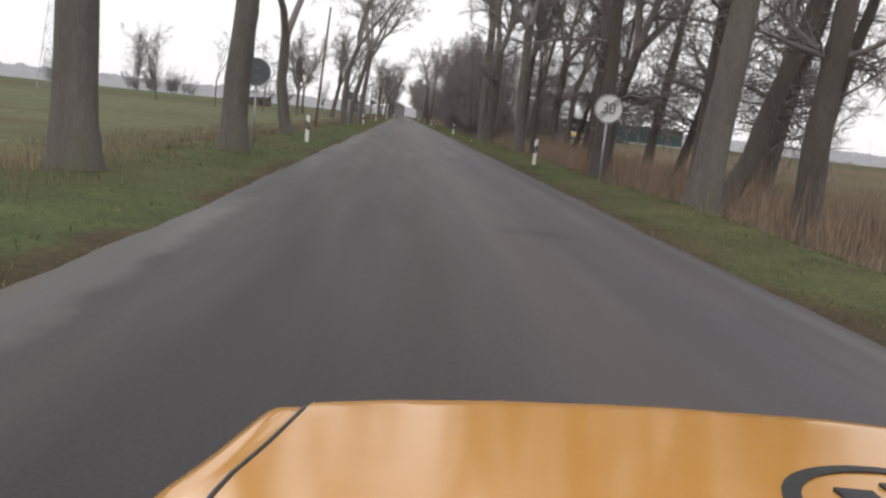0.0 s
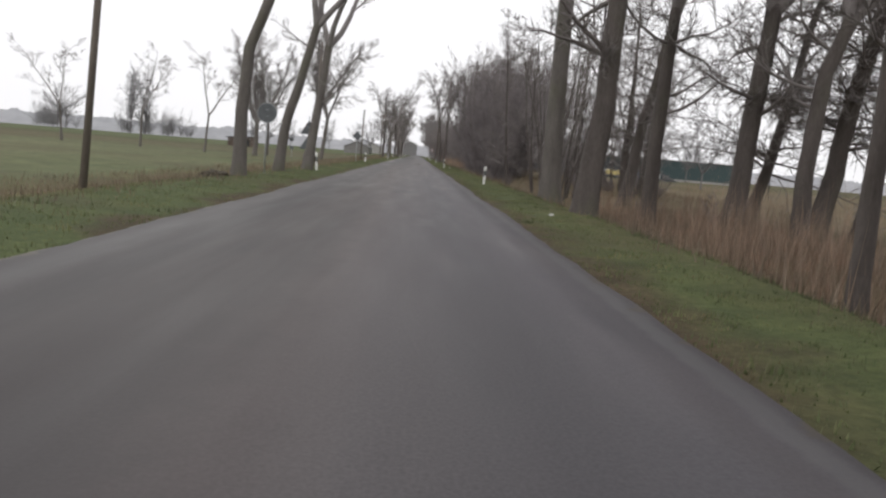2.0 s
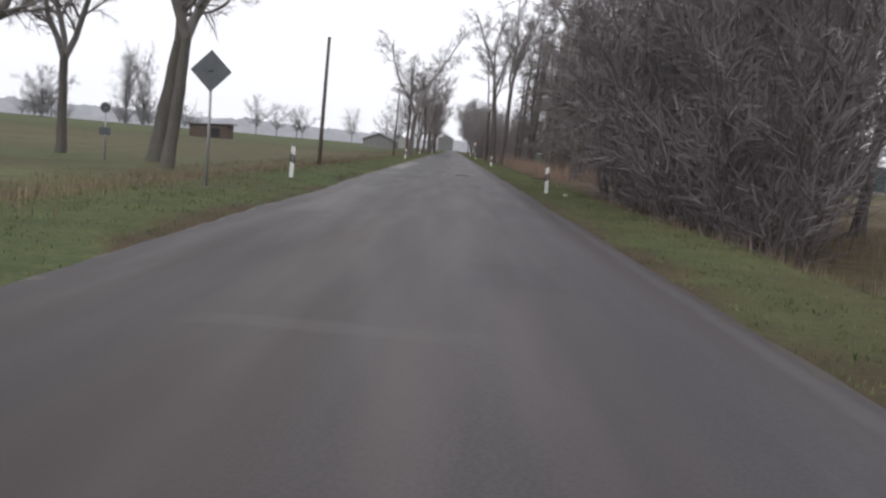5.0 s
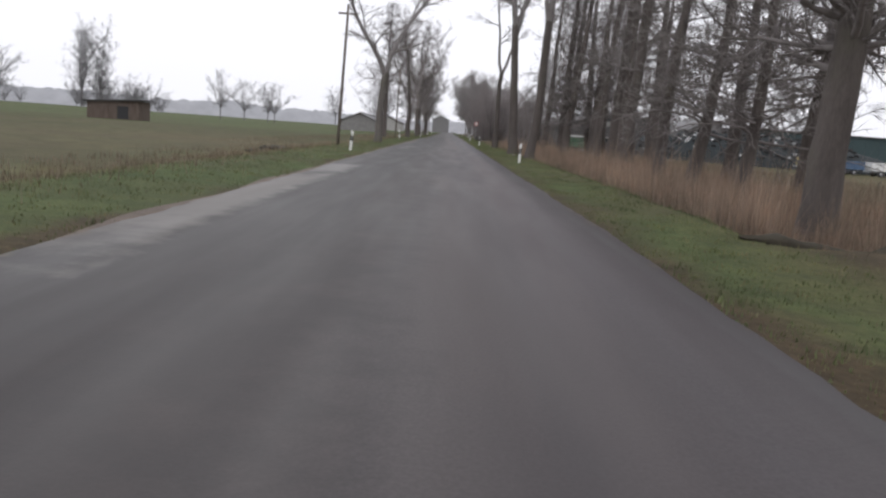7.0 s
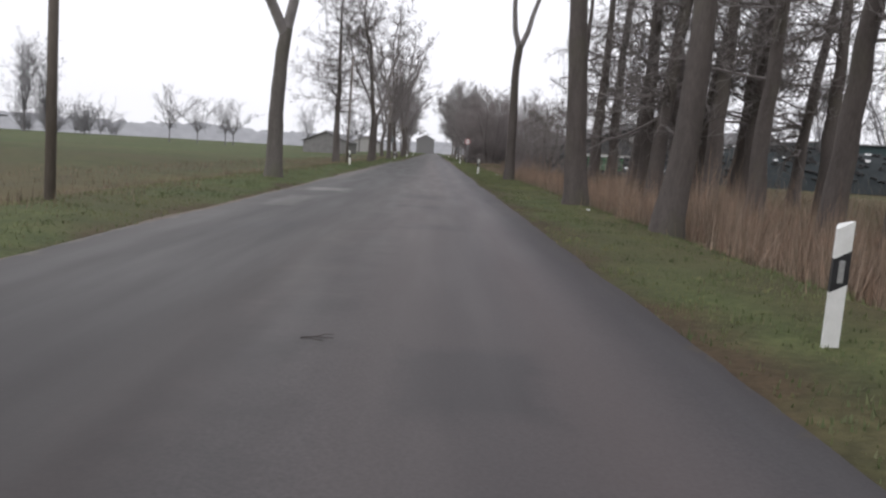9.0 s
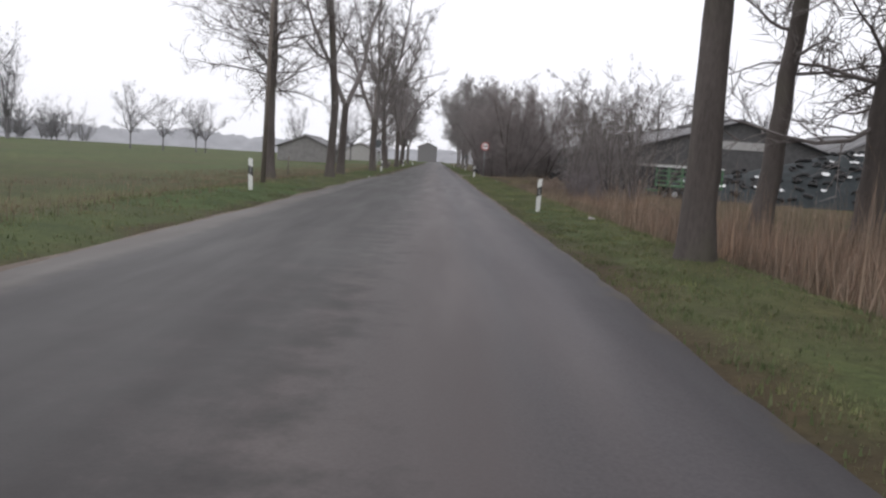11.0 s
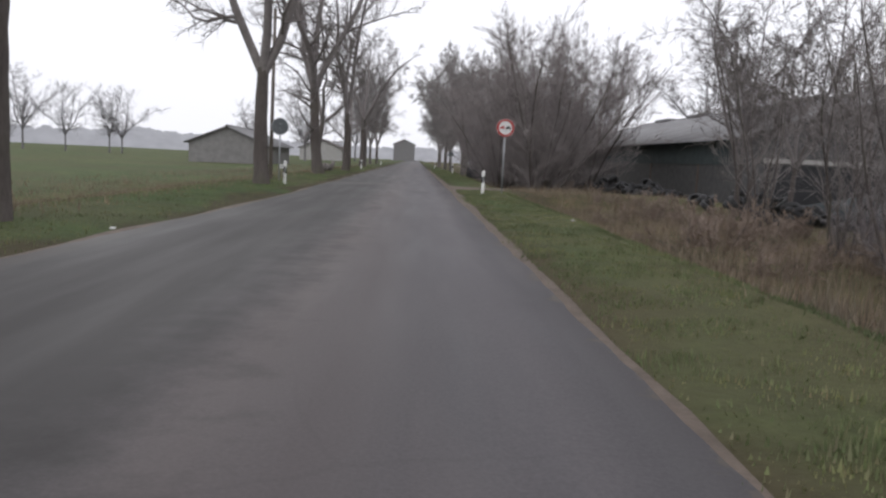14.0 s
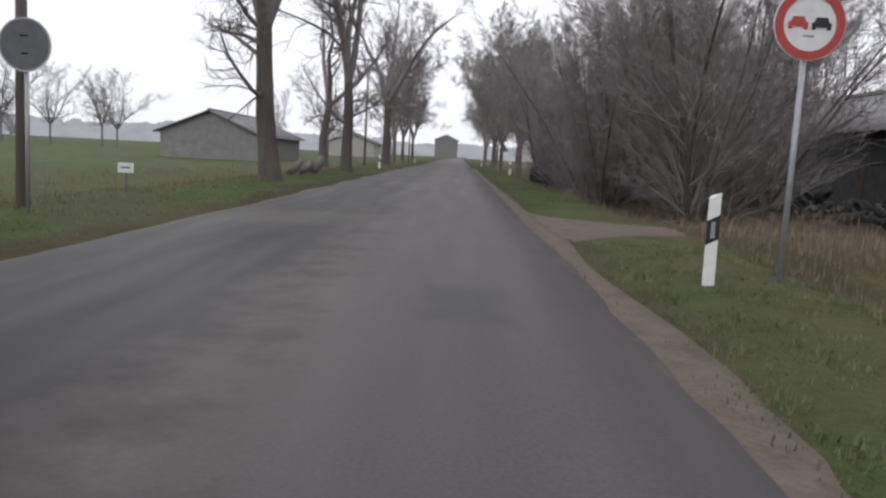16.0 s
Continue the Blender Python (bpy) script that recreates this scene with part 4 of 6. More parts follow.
for x, y, s in [(10.4, 208.0, 0.9), (9.4, 212.5, 1.0), (10.0, 200.6, 1.05), (10.2, 216.5, 0.95), (12.8, 219.0, 1.1), (8.4, 210.5, 0.7), (11.4, 223.5, 1.0)]:
    copy_thing(poplar, pose(x, y, lift(x, y), 0, 0, rs.uniform(0, 360)) @ Matrix.Scale(s, 4))
willow = shrub("willow", 8.4, 247.5, 10.5, 14.0, 15, 97, DOME, "large bare many-stemmed willow by the farm track", "tree", "willows", M_BRUSH, 0.9, 0.075, tip_r=0.0075)
for x, y, s in [(9.6, 262.0, 1.0), (7.6, 280.0, 0.95), (7.0, 255.5, 0.8), (12.5, 254.0, 1.0)]:
    copy_thing(willow, pose(x, y, lift(x, y), 0, 0, rs.uniform(0, 360)) @ Matrix.Scale(s, 4))

for x, y, s in [(7.8, 259.0, 0.50), (8.6, 268.0, 0.55), (7.4, 275.0, 0.5)]:
    low = copy_thing(thickets[1], pose(x, y, lift(x, y), 0, 0, rs.uniform(0, 360)) @ Matrix.Scale(s, 4))
    tagged(low, "dense purple-brown bush of bare twigs beneath the willows", group="bushes by the farm")

for x, y, d, hgt, seed in ((13.2, 229.5, 0.24, 10.5, 111), (14.9, 228.6, 0.22, 9.5, 112), (12.4, 226.6, 0.16, 8.0, 113)):
    tree("young_tree", x, y, d, 2.3, 0.15, 0, hgt, 4, 30, seed, BROAD, bark=M_DARKBARK, twig=M_DARKTWIG, tip_r=0.008, label="young bare tree with dark upright limbs by the tyre pile", group="young trees by the tyres")

# Trees standing further off.
far_a = tree("field_tree", -22.0, 94.3, 0.26, 4.0, 0.3, 0, 11, 2, 26, 101, OPEN, label="slender bare tree out in the meadow", group="meadow trees")
copy_thing(far_a, pose(-29.5, 97.0, -0.4, 0, 0, 80))
copy_thing(far_a, pose(-38.9, 99.7, -0.4, 0, 0, 200) @ Matrix.Scale(1.05, 4))
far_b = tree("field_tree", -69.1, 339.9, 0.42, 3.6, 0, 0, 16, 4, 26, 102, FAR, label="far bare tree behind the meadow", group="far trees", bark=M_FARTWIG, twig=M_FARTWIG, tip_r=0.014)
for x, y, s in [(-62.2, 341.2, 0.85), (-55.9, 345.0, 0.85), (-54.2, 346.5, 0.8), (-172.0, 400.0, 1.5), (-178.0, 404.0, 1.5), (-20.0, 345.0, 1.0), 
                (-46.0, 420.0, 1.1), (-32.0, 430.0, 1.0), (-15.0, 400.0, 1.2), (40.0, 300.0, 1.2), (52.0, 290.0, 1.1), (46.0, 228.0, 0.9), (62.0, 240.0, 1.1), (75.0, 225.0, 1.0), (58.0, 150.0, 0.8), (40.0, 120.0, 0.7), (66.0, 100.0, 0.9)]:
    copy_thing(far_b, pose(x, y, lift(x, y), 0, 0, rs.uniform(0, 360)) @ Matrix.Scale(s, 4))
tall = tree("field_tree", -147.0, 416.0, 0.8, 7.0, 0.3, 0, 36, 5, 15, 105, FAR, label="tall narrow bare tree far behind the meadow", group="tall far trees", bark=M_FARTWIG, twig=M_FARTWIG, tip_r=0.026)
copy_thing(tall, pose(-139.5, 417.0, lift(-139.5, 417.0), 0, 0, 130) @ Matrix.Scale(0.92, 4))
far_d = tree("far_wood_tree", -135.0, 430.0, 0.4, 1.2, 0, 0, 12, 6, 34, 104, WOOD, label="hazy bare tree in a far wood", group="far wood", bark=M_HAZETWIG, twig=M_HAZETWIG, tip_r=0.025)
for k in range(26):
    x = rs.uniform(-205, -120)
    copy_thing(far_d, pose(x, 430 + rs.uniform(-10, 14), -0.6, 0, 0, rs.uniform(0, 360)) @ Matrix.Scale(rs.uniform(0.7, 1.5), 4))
far_c = tree("avenue_tree", 6.0, 318.0, 0.5, 3.2, 0, 0, 17, 5, 26, 103, BROAD, label="bare tree in the far avenue", group="far avenue", bark=M_BARK, twig=M_TWIG, tip_r=0.016)
for x, y, s in [(6.6, 298.0, 0.95), (7.4, 306.0, 1.05), (9.4, 311.0, 1.0), (5.8, 332.0, 1.1), (6.2, 346.0, 1.1), (7.0, 362.0, 1.15), (6.0, 380.0, 1.2), (8.5, 325.0, 1.1), (10.0, 340.0, 1.1), (-6.5, 310.0, 1.05), (-7.0, 330.0, 1.05), (-7.0, 352.0, 1.1), (9.5, 400.0, 1.2), (12.0, 315.0, 1.0), (8.0, 430.0, 1.2)]:
    copy_thing(far_c, pose(x, y, lift(x, y), 0, 0, rs.uniform(0, 360)) @ Matrix.Scale(s, 4))


# ---- grass and reeds ----
def blades(name, zones, mat, label, seed, width=0.008, two=False):
    """Leaning blades. zones: x0 x1 y0 y1 count low high."""
    rng = np.random.default_rng(seed)
    roots, heights = [], []
    for x0, x1, y0, y1, count, low, high in zones:
        x, y = rng.uniform(x0, x1, count), rng.uniform(y0, y1, count)
        x = np.where(rng.random(count) < 0.6, x + rng.normal(0, 0.32, count), x)
        x = np.where((x > -3.85) & (x < 2.12), x0 + 0.3 * rng.random(count), x)
        clump = np.array([noise.noise((a * 1.1, b * 1.1, seed)) for a, b in zip(x, y)])
        keep = clump > rng.uniform(*((-0.75, 0.15) if high > 0.2 else (-1.1, 0.0)), count)
        x, y, clump = x[keep], y[keep], clump[keep]
        roots.append(np.stack([x, y, [lift(a, b) - 0.02 for a, b in zip(x, y)]], 1))
        tuft = np.array([noise.noise((a * 2.6, b * 2.6, seed + 5.0)) for a, b in zip(x, y)])
        heights.append(rng.uniform(low, high, len(x)) * np.clip(0.8 + 0.5 * clump + 0.9 * tuft, 0.35, 1.8))
    p, h = np.concatenate(roots), np.concatenate(heights)
    if two:
        h = h * np.clip([1.0 + 0.9 * noise.noise((a * 0.5, b * 0.3, 11.0)) for a, b, _ in p], 0.45, 1.35)
    n = len(p)
    az, lean = rng.uniform(0, 2 * np.pi, n), np.abs(rng.normal(0, 0.28 if not two else 0.34, n))
    side = np.stack([np.cos(az + 1.57), np.sin(az + 1.57), 0 * az], 1) * (width * rng.uniform(0.6, 1.4, n))[:, None]
    tip = p + np.stack([np.cos(az) * lean * h, np.sin(az) * lean * h, h], 1)
    verts = np.stack([p - side, p + side, tip], 1).reshape(-1, 3)
    ob = new(name, mesh_np(name, verts, np.arange(3 * n).reshape(-1, 3), mat))
    return tagged(ob, label, "grass", kind="stuff")


blades("verge_grass", [(-7.0, -3.85, -22, 292, 190000, 0.02, 0.085), (2.3, 4.6, -22, 165, 150000, 0.02, 0.085), (2.5, 4.8, 165, 235, 105000, 0.02, 0.085), (4.6, 5.7, 206, 235, 20000, 0.02, 0.08), (4.6, 5.4, -22, 206, 20000, 0.02, 0.1), (2.4, 6.0, 245, 292, 12000, 0.04, 0.14), (2.25, 2.75, 165, 235, 9000, 0.03, 0.09)], M_GRASS, "short damp green grass on the road verges", 3, 0.012)
blades("dead_grass", [(-10.5, -6.6, -22, 150, 24000, 0.08, 0.32), (4.4, 6.6, -22, 99, 11000, 0.10, 0.42), (4.6, 6.6, 120, 208, 9000, 0.12, 0.5), (5.2, 7.2, 206, 262, 9000, 0.06, 0.26), (5.0, 9.5, 186, 210, 9000, 0.2, 0.6), (6.6, 10.0, 208, 262, 13000, 0.1, 0.36), (-7.0, -5.4, -22, 292, 8000, 0.1, 0.3), (8.0, 22.0, 60, 98, 9000, 0.2, 0.6), (9.5, 22.0, 121, 135, 4000, 0.2, 0.6), (5.5, 14.0, 99, 119, 3000, 0.05, 0.22), (-14.0, -7.0, 150, 292, 12000, 0.08, 0.3), (8.0, 15.0, 180, 216, 6000, 0.3, 0.8), (13.0, 34.0, 122, 205, 26000, 0.25, 0.7), (14.0, 26.0, 196, 221, 9000, 0.15, 0.45), (-11.5, -7.4, 194, 234, 9000, 0.05, 0.18), (8.5, 15.0, 216, 240, 3000, 0.15, 0.4), (6.6, 11.5, 214, 236, 9000, 0.12, 0.42), (6.2, 12.0, 241, 262, 7000, 0.2, 0.6)], M_STRAW, "dead straw-coloured grass along the ditch", 4, 0.010)
blades("reeds", [(6.2, 11.5, -18, 44, 42000, 0.35, 1.4), (5.3, 8.6, 119, 186, 60000, 0.35, 1.4), (8.6, 13.0, 122, 186, 20000, 0.4, 1.4), (6.6, 9.6, 176, 206, 15000, 0.3, 0.9)], M_REED, "tall dry tan reeds in the ditch", 6, 0.0075, True)


# ---- posts, poles, signs ----
def marker_post(x, y, side, rz=0.0):
    """A triangular white plastic road post with a slanted black band and a reflector."""
    ob = empty("marker_post", x, y, lift(x, y) - 0.08, "white plastic road marker post with a slanted black band", "marker post", "road marker posts", rz)
    tri_ = [(-0.062, 0.0), (0.062, 0.0), (0.05, 0.05), (0.0, 0.125), (-0.05, 0.05)]

    def slab(name, z0, z1, slope0, slope1, grow, mat):
        bm = bmesh.new()
        lo = [bm.verts.new((a * grow, b * grow - (grow - 1) * 0.03, z0 + slope0 * a * side)) for a, b in tri_]
        hi = [bm.verts.new((a * grow, b * grow - (grow - 1) * 0.03, z1 + slope1 * a * side)) for a, b in tri_]
        bm.faces.new(hi), bm.faces.new(list(reversed(lo)))
        for i in range(5):
            bm.faces.new((lo[i], lo[(i + 1) % 5], hi[(i + 1) % 5], hi[i]))
        bmesh.ops.recalc_face_normals(bm, faces=bm.faces)
        return bm_mesh(name, bm, mat)
    part("shaft", slab("shaft", -0.25, 1.0, 0, 0.55, 1.0, M_WHITE), ob)
    band = part("band", slab("band", 0.53, 0.78, 0.55, 0.55, 1.04, M_BLACK), ob, "slanted black band")
    part("reflector", box("reflector", -0.022, -0.008, 0.57, 0.022, -0.002, 0.74, M_REFLECT, 0.002), band, "grey reflector plate")
    return ob


right_post, left_post = marker_post(3.45, 6.6, 1), marker_post(-4.77, 6.0, -1)
for x, y, r in [(3.54, 53.6, 3), (3.05, 97.9, -4), (3.24, 141.9, 1), (3.12, 186.3, 1), (3.46, 230.9, -1), (4.3, 275.0, 0), (3.6, 316.0, 0)]:
    copy_thing(right_post, pose(x, y, lift(x, y) - 0.08, 0, 0.6 * r, r))
for x, y, r in [(-5.13, 53.2, -4), (-5.28, 93.0, 2), (-4.84, 142.4, 5), (-5.31, 187.4, -2), (-4.59, 231.5, 1), (-4.7, 277.0, 0), (-4.7, 320.0, 0)]:
    copy_thing(left_post, pose(x, y, lift(x, y) - 0.08, 0, 0.8 * r, r))


def wire_pole(x, y, height, dia, lean, arm=False):
    ob = empty("wooden_pole", x, y, lift(x, y), "weathered wooden utility pole on the verge", "utility pole", "utility poles")
    part("shaft", rod("shaft", [(0, 0, -0.4), (lean * 0.5, 0, height * 0.5), (lean, 0, height)], dia / 2, M_WOODPOLE, 12, dia * 0.36), ob)
    part("cap", rod("cap", [(lean, 0, height), (lean, 0, height + 0.06)], dia * 0.42, M_ZINC, 10), ob)
    if arm:
        part("crossarm", box("crossarm", lean - 0.55, -0.05, height - 0.5, lean + 0.55, 0.05, height - 0.4, M_WOODPOLE, 0.01), ob)
    return ob


wire_pole(-7.15, 30.1, 7.6, 0.17, 0.45)
wire_pole(-6.5, 62.2, 7.6, 0.17, 0.12)
wire_pole(-6.74, 106.4, 5.9, 0.20, 0.1)
wire_pole(-6.53, 150.0, 7.8, 0.19, 0.2, True)
wire_pole(-6.12, 192.6, 7.6, 0.18, 0.15)
wire_pole(-5.75, 234.6, 7.4, 0.18, 0.05)
wire_pole(-6.0, 279.0, 7.0, 0.18, 0.0)
wire_pole(-5.6, 322.0, 7.0, 0.18, 0.0)


def round_sign(x, y, zc, dia, label, back=True, rz=0.0):
    """A round sign on a steel tube. back: one looks at its plain rear."""
    zg = lift(x, y)
    h = zc - zg
    ob = empty("road_sign", x, y, zg, label, "road sign", "", rz)
    part("tube", rod("tube", [(0, 0.045, -0.3), (0, 0.045, h + dia * 0.3)], 0.03, M_ZINC), ob)
    plate = part("plate", prism("plate", disc_outline(dia / 2), 0.012, M_SIGNBACK if back else M_SIGNWHITE, Matrix.Translation((0, 0, h)), 0.003), ob)
    ring = bmesh.new()
    bmesh.ops.create_circle(ring, segments=40, radius=dia / 2)
    bm = ring
    out = bmesh.ops.extrude_edge_only(bm, edges=list(bm.edges))
    bmesh.ops.scale(bm, vec=(0.94, 0.94, 1), verts=[v for v in out["geom"] if isinstance(v, bmesh.types.BMVert)])
    bmesh.ops.solidify(bm, geom=list(bm.faces), thickness=0.012)
    bmesh.ops.transform(bm, matrix=Matrix.Translation((0, -0.008, h)) @ pose(0, 0, 0, 90), verts=bm.verts)
    part("rim", bm_mesh("rim", bm, M_ZINC if back else M_SIGNWHITE), plate, "pale folded rim" if back else "")
    for dz in (-0.12, 0.12):
        part("clamp", box("clamp", -0.06, 0.0, h + dz - 0.015, 0.06, 0.085, h + dz + 0.015, M_ZINC, 0.004), ob)
    return plate, h


for x, y, zc, dia in ((-5.38, -0.75, 2.02, 0.74), (-5.95, 43.7, 2.38, 0.78), (-5.23, 233.8, 2.38, 0.74)):
    round_sign(x, y, zc, dia, "round road sign seen from its plain grey back")

def lettering(name, words, size, mat, m, parent, label=""):
    """Raised letters in the x-z plane from the built-in font."""
    cu = bpy.data.curves.new(name, "FONT")
    cu.body, cu.size, cu.extrude, cu.align_x, cu.align_y = words, size, 0.002, "CENTER", "CENTER"
    tmp = bpy.data.objects.new(name, cu)
    me = bpy.data.meshes.new_from_object(tmp)
    bpy.data.objects.remove(tmp)
    me.transform(m @ pose(0, 0, 0, 90))
    me.materials.clear()
    me.materials.append(mat)
    return part(name, me, parent, label)


end_sign, hh = round_sign(4.12, -0.28, 2.05, 0.80, "round white end-of-limit sign with a grey 30", False)
lettering("digits", "30", 0.46, M_SIGNGREY, Matrix.Translation((0, -0.011, hh)) @ Matrix.Diagonal((0.85, 1, 1, 1)), end_sign, "grey digits 30")
for k in range(-2, 3):
    off = k * 0.034
    ln = math.sqrt(0.34 ** 2 - off ** 2)
    m = Matrix.Translation((0, -0.016, hh)) @ pose(0, 0, 0, 0, -45, 0)
    part("stripe", prism("stripe", [(-ln, off - 0.006), (ln, off - 0.006), (ln, off + 0.006), (-ln, off + 0.006)], 0.003, M_SIGNGREY, m), end_sign)
ringbm = bmesh.new()
bmesh.ops.create_circle(ringbm, segments=48, radius=0.392)
ext = bmesh.ops.extrude_edge_only(ringbm, edges=list(ringbm.edges))
bmesh.ops.scale(ringbm, vec=(0.93, 0.93, 1), verts=[v for v in ext["geom"] if isinstance(v, bmesh.types.BMVert)])
bmesh.ops.solidify(ringbm, geom=list(ringbm.faces), thickness=0.004)
bmesh.ops.transform(ringbm, matrix=Matrix.Translation((0, -0.022, hh)) @ pose(0, 0, 0, 90), verts=ringbm.verts)
part("grey_ring", bm_mesh("grey_ring", ringbm, M_SIGNGREY), end_sign, "grey border ring")

no_pass, hh = round_sign(4.24, 231.0, 2.69, 0.72, "round no-overtaking sign with red rim and two car shapes", False, 2)
ringbm = bmesh.new()
bmesh.ops.create_circle(ringbm, segments=48, radius=0.352)
ext = bmesh.ops.extrude_edge_only(ringbm, edges=list(ringbm.edges))
bmesh.ops.scale(ringbm, vec=(0.76, 0.76, 1), verts=[v for v in ext["geom"] if isinstance(v, bmesh.types.BMVert)])
bmesh.ops.solidify(ringbm, geom=list(ringbm.faces), thickness=0.006)
bmesh.ops.transform(ringbm, matrix=Matrix.Translation((0, -0.016, hh)) @ pose(0, 0, 0, 90), verts=ringbm.verts)
part("red_ring", bm_mesh("red_ring", ringbm, M_SIGNRED), no_pass, "red border ring")
CAR_SHAPE = [(-0.095, -0.055), (-0.06, -0.055), (-0.06, -0.03), (0.06, -0.03), (0.06, -0.055), (0.095, -0.055), (0.10, 0.01), (0.075, 0.02), (0.055, 0.065), (-0.055, 0.065), (-0.075, 0.02), (-0.10, 0.01)]
part("car_shape", prism("car_shape", CAR_SHAPE, 0.006, M_SIGNRED, Matrix.Translation((-0.118, -0.013, hh))), no_pass, "red car shape")
part("car_shape", prism("car_shape", CAR_SHAPE, 0.006, M_BLACK, Matrix.Translation((0.118, -0.013, hh))), no_pass, "black car shape")


def back_plate_sign(name, x, y, plates, label, tube_top):
    zg = lift(x, y)
    ob = empty(name, x, y, zg, label, "road sign")
    part("tube", rod("tube", [(0, 0.04, -0.3), (0, 0.04, tube_top)], 0.03, M_ZINC), ob)
    for shape, h in plates:
        part("plate", prism("plate", shape, 0.012, M_SIGNBACK, Matrix.Translation((0, 0, h)), 0.003), ob)
        part("clamp", box("clamp", -0.05, 0.0, h - 0.02, 0.05, 0.08, h + 0.02, M_ZINC, 0.004), ob)
    return ob


TRIANGLE = [(-0.45, -0.39), (0.45, -0.39), (0.47, -0.36), (0.02, 0.39), (-0.02, 0.39), (-0.47, -0.36)]
back_plate_sign("warning_sign", -6.2, 57.2, [(TRIANGLE, 2.18), (TRIANGLE, 1.35)], "two triangular warning signs seen from their grey backs", 2.8)
DIAMOND = [(0, -0.44), (0.44, 0), (0, 0.44), (-0.44, 0)]
back_plate_sign("priority_sign", -5.75, 86.4, [(DIAMOND, 2.45)], "diamond road sign seen from its grey back", 2.75)
back_plate_sign("small_sign", -13.9, 99.6, [(disc_outline(0.2, 20), 2.0), ([(-0.22, -0.15), (0.22, -0.15), (0.22, 0.15), (-0.22, 0.15)], 1.1)], "small round sign with a plate below on a post", 2.2)
ws = empty("small_board", -5.9, 238.6, lift(-5.9, 238.6), "small white board on a short stake", "board")
part("stake", box("stake", -0.02, 0.0, -0.2, 0.02, 0.03, 0.55, M_WOODPOLE, 0.004), ws)
part("panel", box("panel", -0.16, -0.02, 0.42, 0.16, -0.002, 0.62, M_SIGNWHITE, 0.006), ws, "white panel")
part("bar", box("bar", -0.09, -0.028, 0.51, 0.09, -0.021, 0.54, M_BLACK), ws, "unreadable dark line of writing")
ts = back_plate_sign("warning_sign", 5.2, 300.0, [(TRIANGLE, 2.4)], "far triangular warning sign on a post", 2.75)


def stake(x, y, h, dia, lean=0.0):
    ob = new("fence_post", rod("fence_post", [(0, 0, -0.3), (lean * 0.5, 0, h * 0.5), (lean, 0, h)], dia / 2, M_WOODPOLE, 8))
    ob.matrix_world = pose(x, y, lift(x, y))
    return tagged(ob, "weathered wooden fence post", "fence post", "fence posts")


for x, y, h, d in [(-8.1, 207.6, 1.1, 0.08), (10.4, 123.1, 1.4, 0.18), (10.9, 124.0, 1.1, 0.11), (12.8, 126.0, 1.1, 0.12)]:
    stake(x, y, h, d, 0.03)

for x, y, s in [(-5.75, 254.6, 1.0), (-5.6, 256.0, 0.8), (-5.55, 258.6, 1.2), (-5.9, 257.6, 0.9)]:
    ob = new("log", rod("log", [(-0.5 * s, -0.3, 0.12), (0.0, 0.1, 0.3 * s), (0.4 * s, 0.5, 0.55 * s)], 0.16 * s, M_BARK, 10, 0.13 * s))
    ob.matrix_world = pose(x, y, lift(x, y), 0, 0, 40 * s)
    tagged(ob, "cut grey log lying on the verge", "log", "cut logs")


# ---- lattice mast ----
def mast(x, y, h):
    ob = empty("power_pylon", x, y, lift(x, y), "tall steel lattice power pylon out in the fields", "power pylon")
    segs, half = [], lambda z: 2.2 * (1 - z / h) + 0.35
    levels = [h * (1 - (1 - i / 10) ** 1.25) for i in range(11)]
    for a, b in zip(levels, levels[1:]):
        c0, c1 = [(sx * half(a), sy * half(a), a) for sx, sy in ((-1, -1), (1, -1), (1, 1), (-1, 1))], [(sx * half(b), sy * half(b), b) for sx, sy in ((-1, -1), (1, -1), (1, 1), (-1, 1))]
        for i in range(4):
            j = (i + 1) % 4
            segs += [(*c0[i], *c1[i], 0.045, 0.045), (*c0[i], *c1[j], 0.02, 0.02), (*c0[j], *c1[i], 0.02, 0.02), (*c1[i], *c1[j], 0.02, 0.02)]
    v, f = tube_arrays(segs, 4)
    part("lattice", mesh_np("lattice", v, f, M_ZINC), ob)
    for z, w in ((h * 0.55, 3.4), (h * 0.85, 5.0)):
        v, f = tube_arrays([(-w, 0, z, w, 0, z, 0.07, 0.07), (-w, 0, z, 0, 0, z + 1.2, 0.05, 0.05), (w, 0, z, 0, 0, z + 1.2, 0.05, 0.05)], 4)
        part("crossarm", mesh_np("crossarm", v, f, M_ZINC), ob)


mast(-54.0, 102.0, 25.0)


